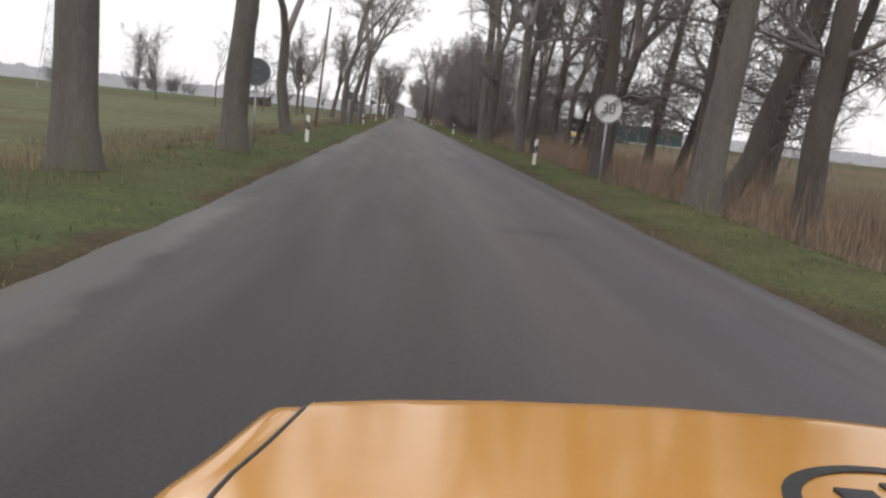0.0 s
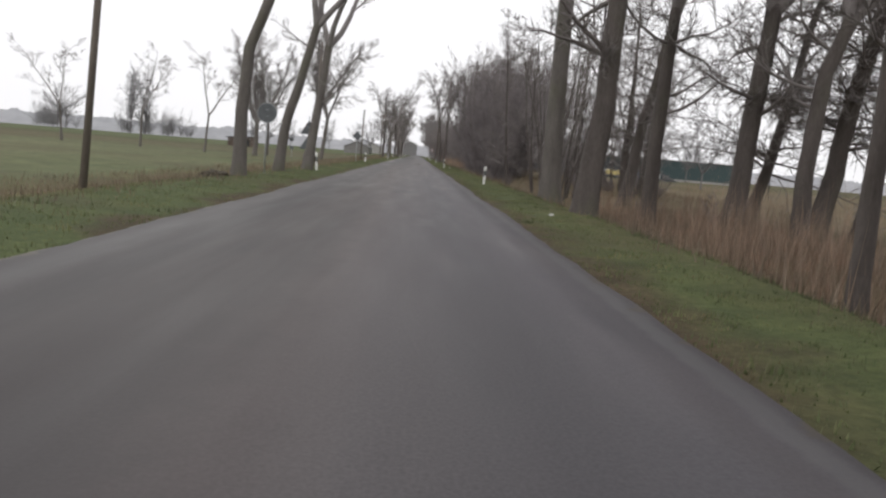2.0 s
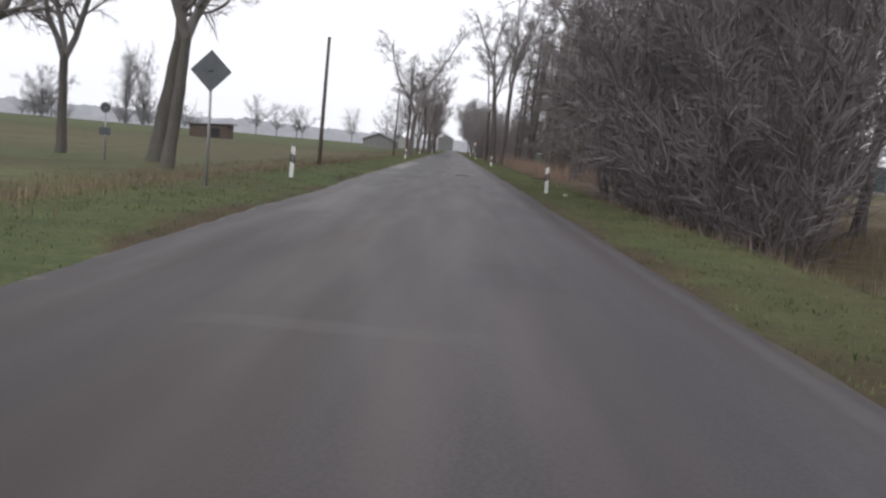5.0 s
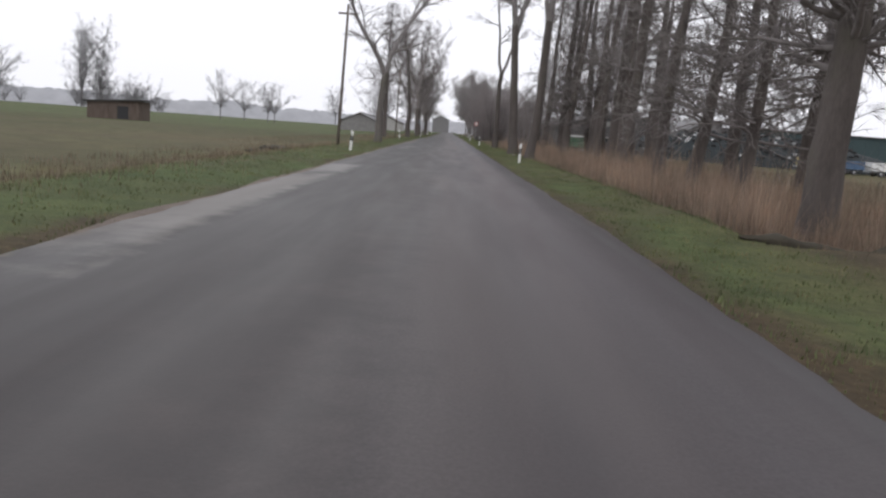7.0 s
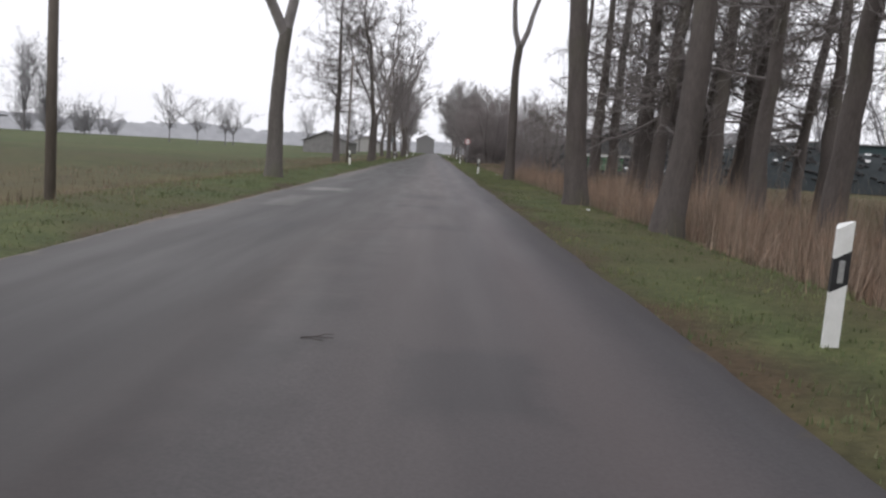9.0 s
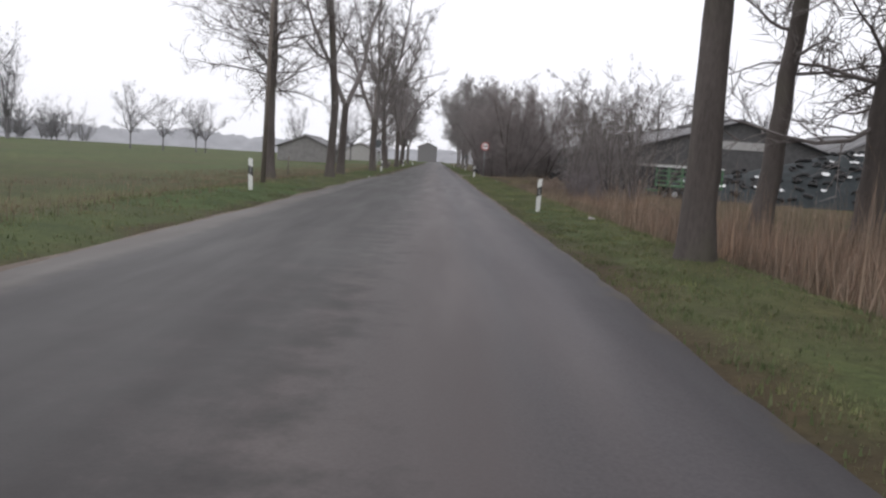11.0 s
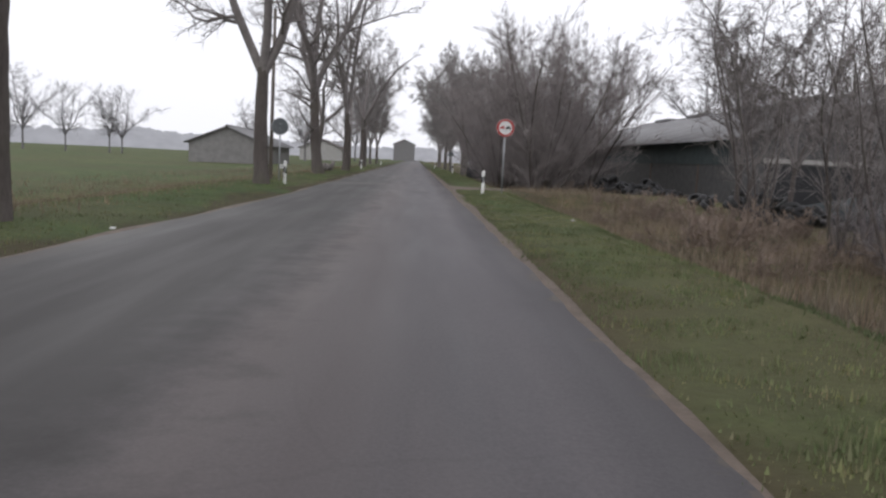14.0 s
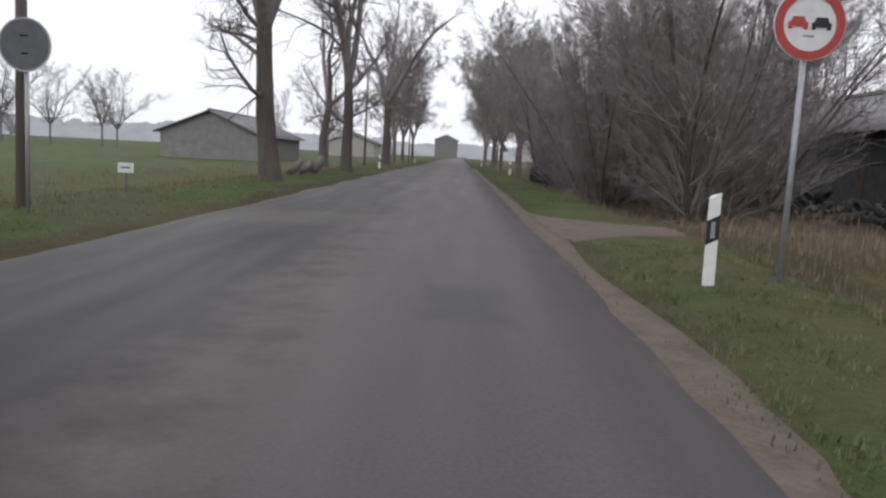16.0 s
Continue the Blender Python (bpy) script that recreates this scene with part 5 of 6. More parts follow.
# ---- farm buildings ----
def gabled(name, x0, x1, y0, y1, z0, eave, ridge, wall, roof, label, category, over=0.5, boards=0.0):
    """A long house with its ridge along y: four walls, two roof slopes, gables."""
    xm = (x0 + x1) / 2
    ob = empty(name, xm, (y0 + y1) / 2, z0, label, category)
    cx, cy = xm, (y0 + y1) / 2
    a, b, c, d = x0 - cx, x1 - cx, y0 - cy, y1 - cy
    e, r = eave - z0, ridge - z0
    pent = [(a, -0.5), (b, -0.5), (b, e), (0, r), (a, e)]
    part("gable_wall", prism("gable_wall", pent, 0.25, wall, Matrix.Translation((0, c, 0))), ob)
    part("gable_wall", prism("gable_wall", pent, 0.25, wall, Matrix.Translation((0, d - 0.25, 0))), ob)
    part("side_wall", box("side_wall", a, c + 0.253, -0.5, a + 0.25, d - 0.253, e - 0.02, wall), ob)
    part("side_wall", box("side_wall", b - 0.25, c + 0.253, -0.5, b, d - 0.253, e - 0.02, wall), ob)
    k = (r - e) / (0 - a)
    for s in (-1, 1):
        xs = np.linspace(0.0, (abs(a) + over), 3)
        ys = np.linspace(c - over, d + over, max(8, int((d - c) * 1.5)))
        verts, faces = [], []
        for side in (0, 1):
            for y in ys:
                for x in xs:
                    verts.append((s * x, y, r - k * x + 0.04 + (0.11 if side else 0.0) + 0.02 * math.sin(y * 9)))
        w, m = 3, len(ys)
        for side in (0, 1):
            o = side * w * m
            faces += [(o + j * w + i, o + j * w + i + 1, o + (j + 1) * w + i + 1, o + (j + 1) * w + i) for j in range(m - 1) for i in range(w - 1)]
        o = w * m
        faces += [(j * w + 2, (j + 1) * w + 2, o + (j + 1) * w + 2, o + j * w + 2) for j in range(m - 1)]
        faces += [(i, i + 1, o + i + 1, o + i) for i in range(w - 1)] + [((m - 1) * w + i, (m - 1) * w + i + 1, o + (m - 1) * w + i + 1, o + (m - 1) * w + i) for i in range(w - 1)]
        part("roof_slope", mesh_np("roof_slope", verts, faces, roof), ob)
    part("ridge_cap", rod("ridge_cap", [(0, c - over, r + 0.14), (0, 0, r + 0.14), (0, d + over, r + 0.14)], 0.12, roof, 8), ob)
    return ob


barn = gabled("cattle_barn", 18.0, 42.0, 241.0, 300.0, -0.5, 3.3, 6.9, M_DARKWALL, M_ROOFSHEET, "long dark cattle barn with a grey corrugated roof", "barn", 0.7)
for k in range(5):
    part("ridge_vent", box("ridge_vent", -0.5, -26 + k * 11, 7.53, 0.5, -21 + k * 11, 7.8, M_ROOFSHEET, 0.05), barn)
# Thin black box on the closed gable paints the bay's inner shade.
part("bay_shade", box("bay_shade", -10.5, -29.56, 0.2, -2.0, -29.52, 2.4, M_BLACK), barn, "black panel on the gable painted as the shade of an open bay")
part("rail", box("rail", -10.6, -29.7, 2.5, -1.8, -29.57, 2.75, M_CONCRETE), barn, "pale beam over the bay")
part("window_band", box("window_band", -4.0, -29.6, 4.6, 2.5, -29.54, 5.4, M_PLASTER), barn, "pale plank panel in the gable")
for k in range(6):
    part("post", box("post", -12.02, -24 + k * 9.5, -0.4, -12.0 + 0.3, -23.7 + k * 9.5, 3.7, M_BOARD), barn)
part("cladding", box("cladding", -12.06, -28.5, 2.3, -12.005, 28.5, 3.75, M_TEALWALL), barn, "dark green windbreak sheeting")

gabled("machine_shed", 43.6, 50.2, 246.0, 262.0, -0.6, 4.9, 6.7, M_OLDPLASTER, M_ROOFSHEET, "grey gabled shed between the barn and the hall", "shed", 0.4)
gabled("field_barn", -26.2, -17.2, 292.5, 310.0, -0.6, 2.0, 3.9, M_OLDPLASTER, M_ROOFSHEET, "low grey barn with a shallow roof behind the meadow", "barn", 0.5)
gabled("farmhouse", -27.0, -17.0, 385.0, 400.0, -0.7, 2.6, 4.6, M_PLASTER, M_TILE, "far pale farmhouse with a dark roof", "house")
gabled("village_house", -9.0, 0.0, 530.0, 548.0, -0.8, 7.0, 9.0, M_FARWALL, M_TILE, "large grey house at the end of the road", "house")
# Green hall with things parked before it.
hall = empty("green_hall", 72.0, 245.0, -0.8, "long green sheet-metal farm hall with a pale plinth", "hall")
for k in range(21):
    part("wall_panel", box("wall_panel", -21.8 + k * 2.1, -7.0, 0.9, -19.72 + k * 2.1, -6.85 + 0.03 * (k % 2), 6.2, M_GREENWALL, 0.01), hall)
part("plinth", box("plinth", -21.9, -6.98, -0.6, 22.2, -6.80, 0.88, M_CONCRETE), hall, "pale concrete plinth")
part("side_wall", box("side_wall", -21.9, -6.78, -0.6, -21.7, 7.0, 6.15, M_GREENWALL), hall)
part("roof", prism("roof", [(-22.4, 6.22), (22.6, 6.22), (22.6, 6.36), (-22.4, 6.36)], 15.0, M_ROOFSHEET, Matrix.Translation((0, -7.5, 0)), 0.02), hall)


def trailer(x, y, length, mat, label, rz=0):
    ob = empty("farm_trailer", x, y, lift(x, y), label, "trailer", "", rz)
    part("body", box("body", -length / 2, -1.1, 0.8, length / 2, 1.1, 2.0, mat, 0.06), ob)
    part("chassis", box("chassis", -length / 2 - 0.8, -0.35, 0.55, length / 2, 0.35, 0.78, M_ZINC, 0.02), ob)
    for sx in (-0.7, 0.7):
        for sy in (-0.95, 0.95):
            part("rim", rim_mesh(0.42, 0.24), part("wheel", wheel_mesh(0.42, 0.24), ob, "", (sx, sy, 0.42)))
    return ob


def rim_mesh(r, w):
    bm = bmesh.new()
    for s in (-1, 1):
        bmesh.ops.create_cone(bm, cap_ends=True, segments=18, radius1=0.56 * r, radius2=0.40 * r, depth=0.03, matrix=Matrix.Translation((0, s * (w / 2 - 0.012), 0)) @ pose(0, 0, 0, 90 * -s))
    return bm_mesh("rim", bm, M_ZINC)


def wheel_mesh(r, w):
    bm = bmesh.new()
    prof = [(0.55 * r, -w / 2), (0.85 * r, -w / 2), (0.97 * r, -w * 0.36), (r, 0), (0.97 * r, w * 0.36), (0.85 * r, w / 2), (0.55 * r, w / 2)]
    n = 20
    rings = [[bm.verts.new((p * math.cos(2 * math.pi * k / n), q, p * math.sin(2 * math.pi * k / n))) for p, q in prof] for k in range(n)]
    for k in range(n):
        for i in range(len(prof)):
            j = (i + 1) % len(prof)
            bm.faces.new((rings[k][i], rings[k][j], rings[(k + 1) % n][j], rings[(k + 1) % n][i]))
    bmesh.ops.recalc_face_normals(bm, faces=bm.faces)
    return bm_mesh("tyre", bm, M_RUBBER)


trailer(52.5, 216.5, 4.0, M_YELLOWSHEET, "farm trailer under a yellow cover")
trailer(57.5, 217.0, 4.2, M_BLUE, "blue farm machine parked at the hall")
trailer(62.5, 216.5, 4.4, M_SIGNWHITE, "white box trailer parked at the hall")

def hay_wagon(x, y, rz):
    """A farm wagon with open railed sides."""
    ob = empty("hay_wagon", x, y, lift(x, y), "green farm wagon with open railed sides", "wagon", "", rz)
    part("bed", box("bed", -2.1, -1.0, 0.95, 2.1, 1.0, 1.08, M_GREENPAINT, 0.01), ob)
    part("drawbar", box("drawbar", -3.3, -0.06, 0.6, -2.1, 0.06, 0.72, M_GREENPAINT, 0.01), ob)
    for sy in (-1.0, 0.94):
        for k in range(5):
            part("stake", box("stake", -2.08 + k * 1.01, sy, 1.08, -2.0 + k * 1.01, sy + 0.06, 2.4, M_GREENPAINT, 0.008), ob)
        for z in (1.3, 1.68, 2.02, 2.34):
            part("rail", box("rail", -2.1, sy - 0.035, z, 2.1, sy - 0.004, z + 0.1, M_GREENPAINT if z < 2.2 else M_SIGNWHITE, 0.006), ob)
    for sx in (-1.4, 1.4):
        for sy in (-0.85, 0.85):
            part("rim", rim_mesh(0.42, 0.22), part("wheel", wheel_mesh(0.42, 0.22), ob, "", (sx, sy, 0.42)))
    return ob


hay_wagon(18.2, 219.3, 8)

# Open cattle shelter in the meadow.
hut = empty("field_shelter", -42.9, 206.0, -0.45, "weathered plank field shelter with a flat roof", "shelter")
for k in range(22):
    part("plank", box("plank", -3.3 + k * 0.3, -1.9, -0.2, -3.02 + k * 0.3, -1.86, 2.05 + 0.02 * k, M_BOARD), hut)
part("end_wall", box("end_wall", 3.26, -1.85, -0.2, 3.32, 1.8, 2.4, M_BOARD), hut)
# Doorway shade as a flat black box over the planks.
part("doorway_shade", box("doorway_shade", 0.6, -1.93, 0.1, 2.0, -1.905, 1.7, M_BLACK), hut, "black panel painted as the shade inside a doorway")
part("roof", prism("roof", [(-3.8, 2.05), (3.9, 2.52), (3.9, 2.66), (-3.8, 2.19)], 4.6, M_DARKWALL, Matrix.Translation((0, -2.4, 0)), 0.01), hut)

# Silage clamp with old tyres: low at the road end, higher behind.
def heap_z(u, v):
    x = 18.0 + 54.0 * u
    crest = 2.7 + 1.6 * min(1.0, max(0.0, (x - 26.0) / 8.0))
    return -0.6 + (crest + 0.6) * (math.sin(math.pi * u) ** 0.45) * (math.sin(math.pi * v) ** 0.8) + 0.12 * noise.noise((u * 14, v * 12, 0))


heap_v, heap_f, nx, ny = [], [], 100, 30
for j in range(ny):
    for i in range(nx):
        u, v = i / (nx - 1), j / (ny - 1)
        heap_v.append((18.0 + 54.0 * u, 221 + 18 * v, heap_z(u, v)))
heap_f = [(j * nx + i, j * nx + i + 1, (j + 1) * nx + i + 1, (j + 1) * nx + i) for j in range(ny - 1) for i in range(nx - 1)]
heap = new("silage_mound", mesh_np("silage_mound", heap_v, heap_f, M_SHEETING, True))
tagged(heap, "long silage heap under dark weathered sheeting", "silage heap")
tyre = new("tyre", wheel_mesh(0.36, 0.22))
tyre.matrix_world = pose(24.0, 225.5, heap_z(6 / 54, 0.25) + 0.12, 75, 0, 0)
tagged(tyre, "old black car tyre on the silage heap", "tyre", "tyres on the heap")
rt = random.Random(8)
for k in range(240):
    u, v = rt.uniform(0.02, 0.9) ** 1.3, rt.uniform(0.02, 0.5)
    copy_thing(tyre, pose(18.0 + 54 * u, 221 + 18 * v, heap_z(u, v) + 0.13, 90 + rt.uniform(-45, 20), rt.uniform(-30, 30), rt.uniform(0, 360)))
for x0, x1, y0, y1, count in ((12.6, 17.2, 241.6, 255.0, 90), (13.2, 17.6, 226.5, 235.0, 60)):
    for k in range(count):
        u, v = rt.random(), rt.random()
        x, y = x0 + (x1 - x0) * u, y0 + (y1 - y0) * v
        z = lift(x, y) + 0.2 + 0.9 * math.sin(math.pi * min(1.0, u + 0.12)) * math.sin(math.pi * v) * rt.random()
        pile = copy_thing(tyre, pose(x, y, z, 90 + rt.uniform(-50, 50), rt.uniform(-30, 30), rt.uniform(0, 360)))
        tagged(pile, "old black car tyre in a pile beside the barn", group="tyres beside the barn")
for k in range(44):
    u, v = rt.uniform(0.04, 0.7), rt.uniform(0.05, 0.4)
    w, d = rt.uniform(0.12, 0.4), rt.uniform(0.1, 0.22)
    sv = [(w * (i / 4 - 0.5) * 2, d * (j / 3 - 0.5) * 2, 0.12 + 0.16 * noise.noise((i * 0.7, j * 0.9, k * 3.0))) for j in range(4) for i in range(5)]
    sheet = new("plastic_sheet", mesh_np("plastic_sheet", sv, [(j * 5 + i, j * 5 + i + 1, (j + 1) * 5 + i + 1, (j + 1) * 5 + i) for j in range(3) for i in range(4)], M_SIGNWHITE))
    sheet.matrix_world = pose(18.0 + 54 * u, 221 + 18 * v, heap_z(u, v) + 0.12, 30, 0, rt.uniform(-30, 30))
    tagged(sheet, "torn white plastic sheet on the silage heap", "plastic sheet", "sheets on the heap")


# ---- cars ----
def parked_car(x, y, rz, mat, label):
    ob = empty("parked_car", x, y, lift(x, y), label, "car", "parked cars", rz)
    side = [(-2.05, 0.30), (2.05, 0.30), (2.1, 0.62), (1.95, 0.82), (1.1, 0.92), (0.45, 1.40), (-1.1, 1.44), (-1.8, 1.0), (-2.08, 0.9)]
    bmx = prism("body", [(p, q) for p, q in side], 1.66, mat, Matrix.Translation((0, -0.83, 0)), 0.06)
    part("body", bmx, ob)
    glass = [(0.95, 0.95), (0.40, 1.33), (-1.02, 1.37), (-1.55, 1.0)]
    part("window", prism("window", glass, 1.69, M_GLASS, Matrix.Translation((0, -0.845, 0)), 0.01), ob)
    part("windscreen", prism("windscreen", [(-0.62, 0), (0.62, 0), (0.55, 0.48), (-0.55, 0.48)], 0.02, M_GLASS, pose(1.09, 0, 0.95, 38, 0, 90)), ob)
    for sx in (-1.3, 1.3):
        for sy in (-0.76, 0.76):
            part("rim", rim_mesh(0.31, 0.19), part("wheel", wheel_mesh(0.31, 0.19), ob, "", (sx, sy, 0.31)))
    return ob


parked_car(7.0, 279.0, 80, M_CARDARK, "dark car parked under the trees")
parked_car(10.0, 281.0, 85, M_CARPALE, "silver car parked under the trees")


# The yellow car stands where the ride begins; the eye rides just before its windscreen.
def yellow_car(x, y, rz):
    ob = empty("yellow_car", x, y, 0.008, "glossy yellow-orange hatchback with a dark ring emblem on its bonnet", "car", "", rz)
    mid = 0.62

    def top(v):
        z = 0.897 + 0.10 * (1.2 - v) if v > 0.3 else 0.987
        return z - (4.0 * (v - 1.08) ** 2 if v > 1.08 else 0.0)

    def half(v):
        return 0.890 - (0.12 * (v - 0.75) if v > 0.75 else 0.0)

    def back_by(s, v):
        return 0.10 * s * s * min(1.0, max(0.0, (v - 0.4) / 0.5))

    prof = [(0.0, 0.0), (0.3, -0.002), (0.6, -0.007), (0.8, -0.012), (0.92, -0.018), (0.925, -0.019), (0.95, -0.0185), (0.975, -0.019), (0.99, -0.024), (0.999, -0.045), (1.004, -0.10), (1.006, -0.2), (1.0, -0.38), (0.985, -0.58), (0.93, -0.70)]

    def shell(name, vs, keep, mat, up=0.0):
        line = [(-s, d) for s, d in reversed(prof) if keep(s)] + [(s, d) for s, d in prof if keep(s) and s > 0]
        verts = [(mid + s * half(v), v - back_by(s, v), top(v) + d + up) for v in vs for s, d in line]
        w = len(line)
        faces = [(j * w + i, j * w + i + 1, (j + 1) * w + i + 1, (j + 1) * w + i) for j in range(len(vs) - 1) for i in range(w - 1)]
        return mesh_np(name, verts, faces, mat, True)

    fine = [0.36 + 0.035 * i for i in range(32)]
    part("body", shell("body", [-3.0, -2.9, -2.5, -2.0, -1.5, -1.0, -0.5, 0.0, 0.2, 0.32] + fine, lambda s: True, M_YELLOW), ob)
    part("bonnet", shell("bonnet", fine[:25], lambda s: s <= 0.921, M_YELLOW, 0.007), ob)
    for sgn in (-1, 1):
        part("panel_gap", rod("panel_gap", [(mid + sgn * 0.923 * half(v), v - back_by(0.923, v), top(v) - 0.0118) for v in fine[:25:2]], 0.0034, M_BLACK, 6), ob, "dark gap between bonnet and wing")
        part("headlight", prism("headlight", disc_outline(0.11, 20), 0.05, M_REFLECT, Matrix.Translation((mid + sgn * 0.58, 1.44, 0.60)), 0.01), ob, "round glass headlight")
        part("side_window", prism("side_window", [(0.12, 1.0), (-0.42, 1.36), (-1.85, 1.34), (-2.35, 1.0)], 0.02, M_GLASS, pose(mid + sgn * 0.765, 0, 0, 0, 0, 90) @ Matrix.Scale(1, 4)), ob)
        part("mirror", box("mirror", mid + sgn * 0.98 - 0.09, -0.10, 1.0, mid + sgn * 0.98 + 0.09, 0.02, 1.13, M_YELLOW, 0.03), ob)
        for v in (0.75, -2.15):
            wheel = part("wheel", wheel_mesh(0.31, 0.19), ob, "black tyre")
            wheel.matrix_basis = pose(mid + sgn * 0.78, v, 0.30, 0, 0, 90)
            part("rim", rim_mesh(0.31, 0.19), wheel, "grey steel rim")
    part("front_bumper", box("front_bumper", mid - 0.84, 1.40, 0.28, mid + 0.84, 1.56, 0.48, M_BLACK, 0.04), ob)
    part("rear_bumper", box("rear_bumper", mid - 0.84, -3.12, 0.30, mid + 0.84, -2.98, 0.52, M_BLACK, 0.04), ob)
    part("nose", box("nose", mid - 0.80, 1.36, 0.30, mid + 0.80, 1.45, 0.70, M_YELLOW, 0.02), ob)
    part("tail", box("tail", mid - 0.82, -3.02, 0.30, mid + 0.82, -2.96, 0.92, M_YELLOW, 0.02), ob)
    cabin = [(0.32, 0.955), (-0.40, 1.40), (-1.9, 1.40), (-2.85, 0.955)]
    m = pose(mid, 0, 0, 0, 0, 90)
    part("cabin", prism("cabin", cabin, 1.5, M_YELLOW, m @ Matrix.Translation((0, -0.75, 0)), 0.03), ob)
    part("windscreen", prism("windscreen", [(-0.66, 0.0), (0.66, 0.0), (0.56, 0.72), (-0.56, 0.72)], 0.02, M_GLASS, pose(mid, 0.24, 1.02, 58, 0, 0)), ob)
    cu, cv = 0.562, 0.685
    for a, b_, c, d in ((-0.10, -0.10, -0.055, 0.085), (-0.03, -0.10, 0.012, 0.115), (0.04, -0.10, 0.085, 0.085)):
        part("emblem_bar", box("emblem_bar", cu + a, cv + b_, top(cv + d) + 0.0, cu + c, cv + d, top(cv + d) + 0.0105, M_BLACK), ob)
    bm = bmesh.new()
    n = 40
    for q in range(n):
        a0, a1 = 2 * math.pi * q / n, 2 * math.pi * (q + 1) / n
        quad = []
        for ang, r in ((a0, 0.18), (a1, 0.18), (a1, 0.160), (a0, 0.160)):
            u, v = cu + r * math.cos(ang), cv + r * math.sin(ang)
            quad.append(bm.verts.new((u, v, top(v) + 0.0095 - 0.012 * abs(u - mid))))
        bm.faces.new(quad)
    bmesh.ops.remove_doubles(bm, verts=bm.verts, dist=0.0005)
    bmesh.ops.solidify(bm, geom=list(bm.faces), thickness=0.002)
    part("emblem_ring", bm_mesh("emblem_ring", bm, M_BLACK), ob, "dark ring emblem")
    return ob


yellow_car(-1.493, -21.431, -2.7)


# ---- litter ----
for x, y, w, h, mat, label in ((-8.2, 141.0, 0.65, 0.2, M_SOIL, "low mound of dark turned earth at the field edge"), (-8.7, 139.6, 0.4, 0.14, M_SOIL, "low mound of dark turned earth at the field edge"),
                               (-6.76, 39.6, 0.45, 0.2, M_SOIL, "low dark molehill in the verge grass"), (-7.6, 111.8, 0.3, 0.16, M_SOIL, "low dark molehill in the verge grass"), (8.4, 193.7, 0.55, 0.6, M_SOIL, "dark root clump in the ditch reeds")):
    bm = bmesh.new()
    bmesh.ops.create_icosphere(bm, subdivisions=4, radius=1.0)
    for v in bm.verts:
        k = 1 + 0.35 * noise.noise(v.co * 2.3 + Vector((x, y, 0))) + 0.15 * noise.noise(v.co * 7.0 + Vector((y, x, 0)))
        v.co = Vector((v.co.x * w * k, v.co.y * w * 1.4 * k, v.co.z * h * k))
    ob = new("earth_mound", bm_mesh("earth_mound", bm, mat))
    ob.matrix_world = pose(x, y, lift(x, y), 0, 0, 25)
    tagged(ob, label, "earth mound")
ridge = [(4.5 + 4.4 * i / 11, 117.4 + 1.9 * i / 11 + 0.15 * noise.noise((i * 0.6, 2, 2))) for i in range(12)]
ob = new("earth_bank", loft("earth_bank", [(x - 6.7, y - 118.3, lift(x, y) + 0.03) for x, y in ridge], [(0.10 + 0.14 * abs(noise.noise((i * 0.7, 5, 1)))) * min(1.0, 0.25 + i / 3, 0.25 + (11 - i) / 3) for i in range(12)], 10, M_SOIL, 0.25, 3))
ob.matrix_world = pose(6.7, 118.3, 0.0)
tagged(ob, "low bank of dark bare earth where the reeds begin", "earth bank")
for bx, by, bs in ((0.09, 107.4, 0.75), (-0.48, 141.2, 0.22)):
    twigs = empty("fallen_branch", bx, by, 0.03, "dark fallen branch lying on the asphalt", "branch")
    twigs.scale = (bs, bs, bs)
    for k, pts in enumerate(([(-0.45, 0, 0.02), (0.0, 0.12, 0.04), (0.5, 0.05, 0.03)], [(0.0, 0.1, 0.04), (0.2, 0.35, 0.07), (0.45, 0.5, 0.05)], [(-0.2, 0.05, 0.03), (-0.05, -0.2, 0.05), (0.25, -0.3, 0.03)])):
        part("twig", rod("twig", pts, 0.022 - 0.004 * k, M_DARKBARK, 6, 0.008), twigs)

for x, y, mat, s in [(3.48, 32.9, M_SIGNWHITE, 0.06), (4.15, 183.8, M_CONCRETE, 0.09), (4.2, 155.7, M_SIGNWHITE, 0.06), (3.6, 97.0, M_SIGNWHITE, 0.08), (-3.95, 212.0, M_SIGNWHITE, 0.045), (4.64, 197.4, M_SIGNWHITE, 0.04), (5.77, 206.0, M_CONCRETE, 0.08), (4.4, 217.5, M_CONCRETE, 0.06)]:
    bm = bmesh.new()
    bmesh.ops.create_icosphere(bm, subdivisions=2, radius=s)
    for v in bm.verts:
        v.co *= 1 + 0.5 * noise.noise(v.co * 11 + Vector((x, y, 0)))
        v.co.z *= 0.5
    ob = new("litter", bm_mesh("litter", bm, mat))
    ob.matrix_world = pose(x, y, lift(x, y) + s * 0.3, 0, 0, 30)
    tagged(ob, "crumpled pale scrap lying in the grass", "litter", "scraps in the verge")


# Sandy farm track that opens out where it meets the road.
tv, tf, tw = [], [], 9
for k in range(10):
    x = 2.25 + 0.32 * k
    flare = 2.6 * math.exp(-(x - 2.25) / 0.9)
    y0 = 236.2 - flare + 0.12 * k + 0.45 * noise.noise((x * 0.8, 2.0, 0.0))
    y1 = 239.9 + flare - 0.12 * k + 0.45 * noise.noise((x * 0.8, 7.0, 0.0))
    for q in range(tw):
        y = y0 + (y1 - y0) * q / (tw - 1)
        rim = 0.06 if q in (0, tw - 1) else 0.0
        tv.append((x, y, lift(x, y) + 0.035 - rim + 0.02 * noise.noise((x, y, 3.0))))
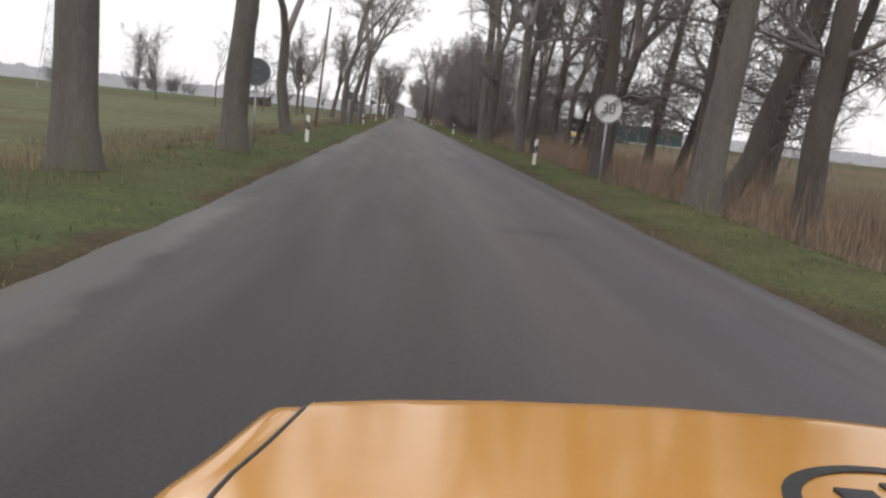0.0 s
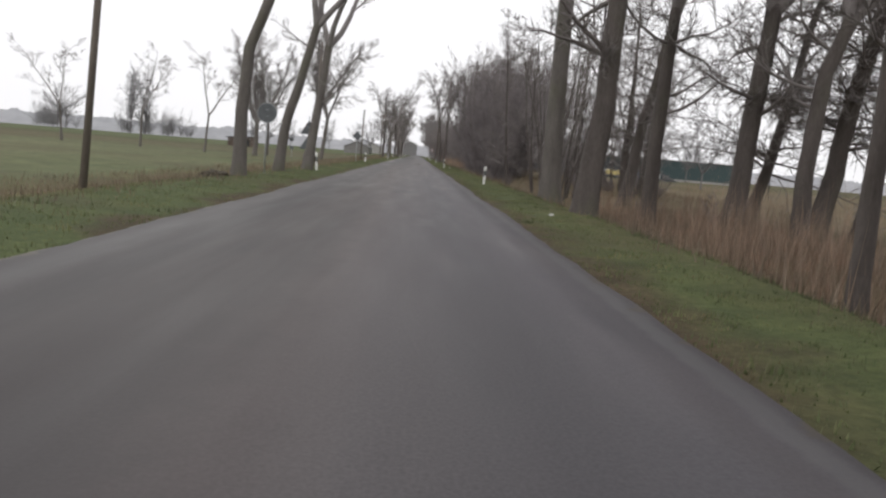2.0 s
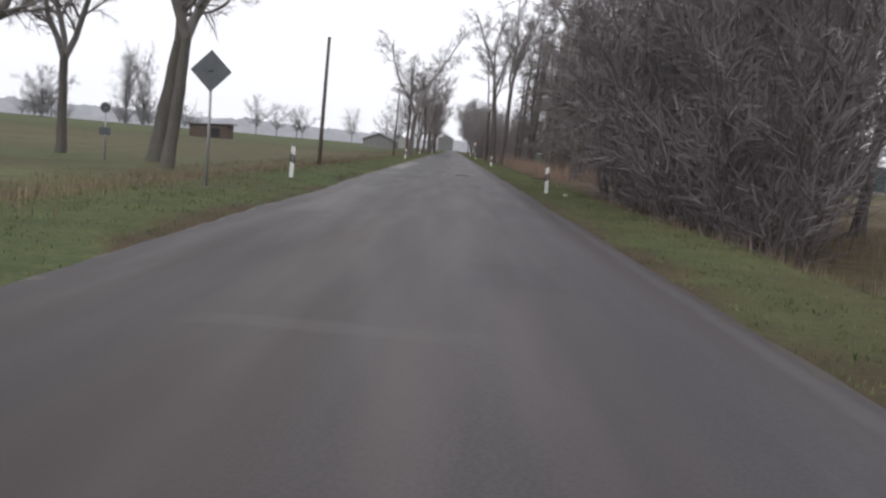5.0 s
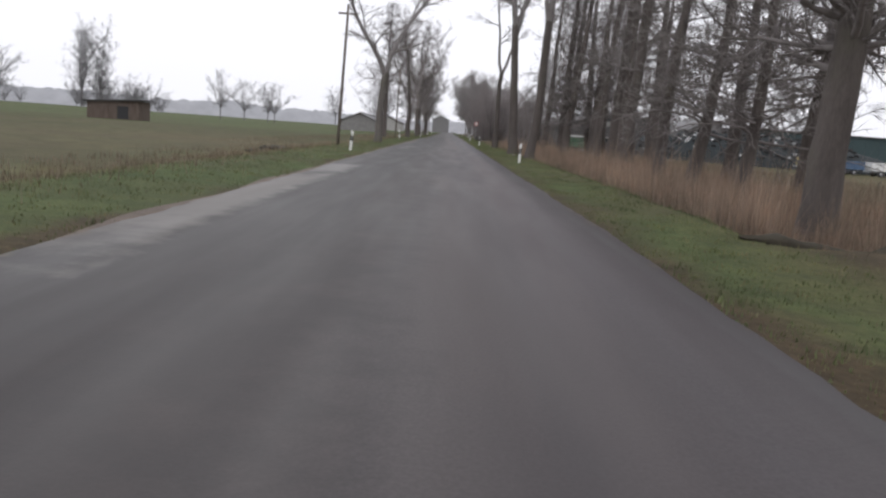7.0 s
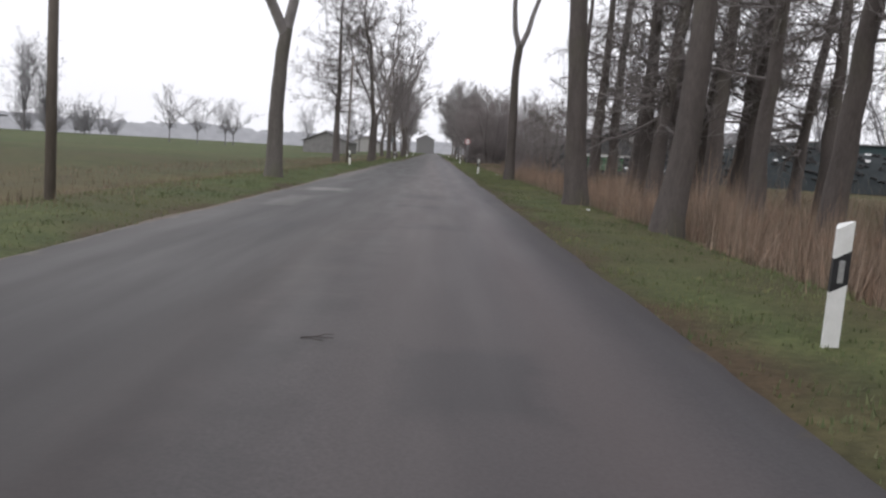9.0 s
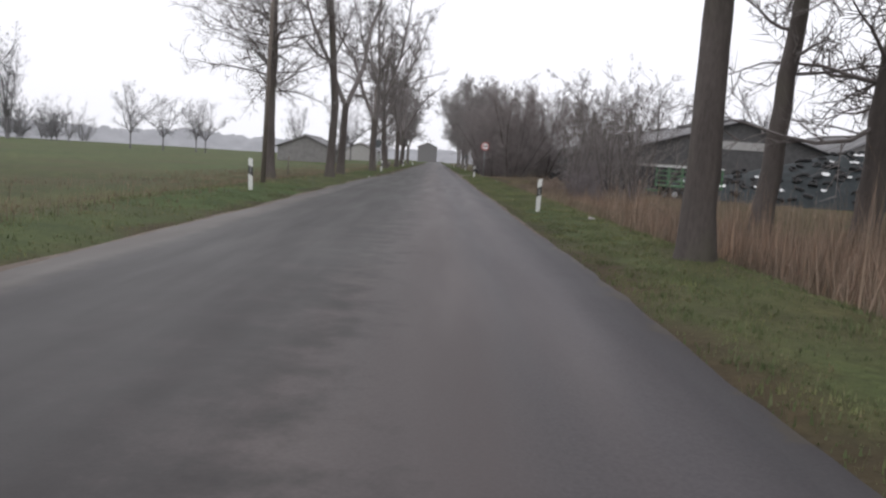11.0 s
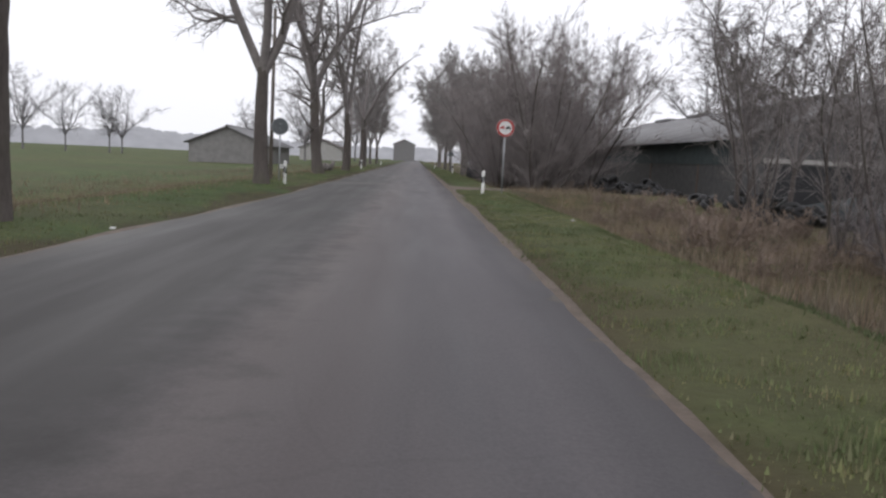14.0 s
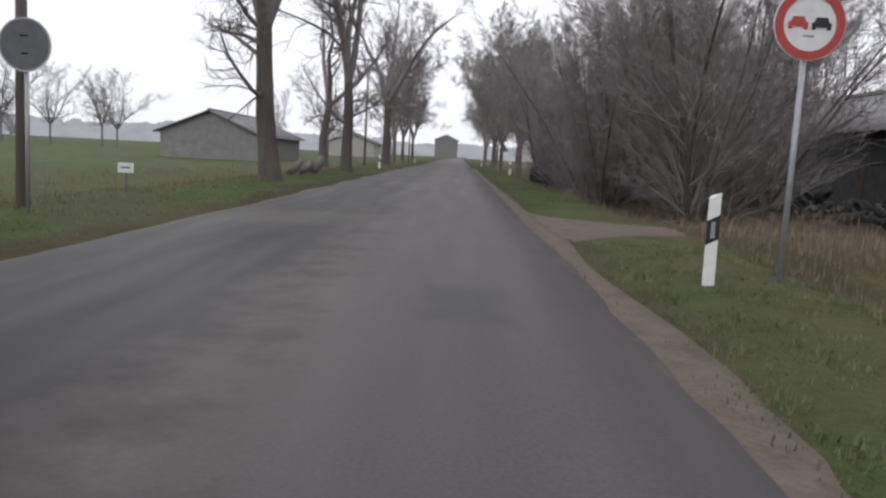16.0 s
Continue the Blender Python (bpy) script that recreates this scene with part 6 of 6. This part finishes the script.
tf = [(a * tw + q, (a + 1) * tw + q, (a + 1) * tw + q + 1, a * tw + q + 1) for a in range(9) for q in range(tw - 1)]
tagged(new("pavement", mesh_np("pavement", tv, tf, M_SAND, True)), "sandy brown farm track joining the road", "track", kind="structure")


# ---- distance ----
def treeline(name, pts, low, high, seed, mat):
    """A far line of woods: rounded crowns of uneven height along a line on the plan."""
    rng = random.Random(seed)
    verts, run = [], 0.0
    for (x0, y0), (x1, y1) in zip(pts, pts[1:]):
        span = math.hypot(x1 - x0, y1 - y0)
        n = int(span / 0.7)
        for i in range(n):
            u = i / n
            d = run + span * u
            h = low + (high - low) * (0.5 + 0.7 * noise.noise((d * 0.022, seed, 0))) + 3.5 * max(0.0, noise.noise((d * 0.07, seed, 6))) + 1.5 * noise.noise((d * 0.2, seed, 2)) + 0.8 * noise.noise((d * 0.6, seed, 4)) + rng.uniform(-0.25, 0.25)
            fade = min(1.0, 6 * (u if run == 0 else 1.0) + 0.25, 6 * (1 - u if (x1, y1) == pts[-1] else 1.0) + 0.25)
            verts += [(x0 + (x1 - x0) * u, y0 + (y1 - y0) * u, -3.0), (x0 + (x1 - x0) * u, y0 + (y1 - y0) * u, max(h * fade, 1.2))]
        run += span
    faces = [(2 * i, 2 * i + 2, 2 * i + 3, 2 * i + 1) for i in range(len(verts) // 2 - 1)]
    ob = new(name, mesh_np(name, verts, faces, mat))
    return tagged(ob, "hazy grey woods on the horizon", "woods", kind="structure")


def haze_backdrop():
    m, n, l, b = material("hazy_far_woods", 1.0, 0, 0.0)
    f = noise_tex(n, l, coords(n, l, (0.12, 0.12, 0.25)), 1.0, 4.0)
    # Haze is painted in: pale greys here, a faint glow below.
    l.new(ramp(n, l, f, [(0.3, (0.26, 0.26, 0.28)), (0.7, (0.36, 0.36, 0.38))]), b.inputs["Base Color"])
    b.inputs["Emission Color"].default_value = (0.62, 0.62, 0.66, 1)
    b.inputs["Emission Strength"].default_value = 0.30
    return m


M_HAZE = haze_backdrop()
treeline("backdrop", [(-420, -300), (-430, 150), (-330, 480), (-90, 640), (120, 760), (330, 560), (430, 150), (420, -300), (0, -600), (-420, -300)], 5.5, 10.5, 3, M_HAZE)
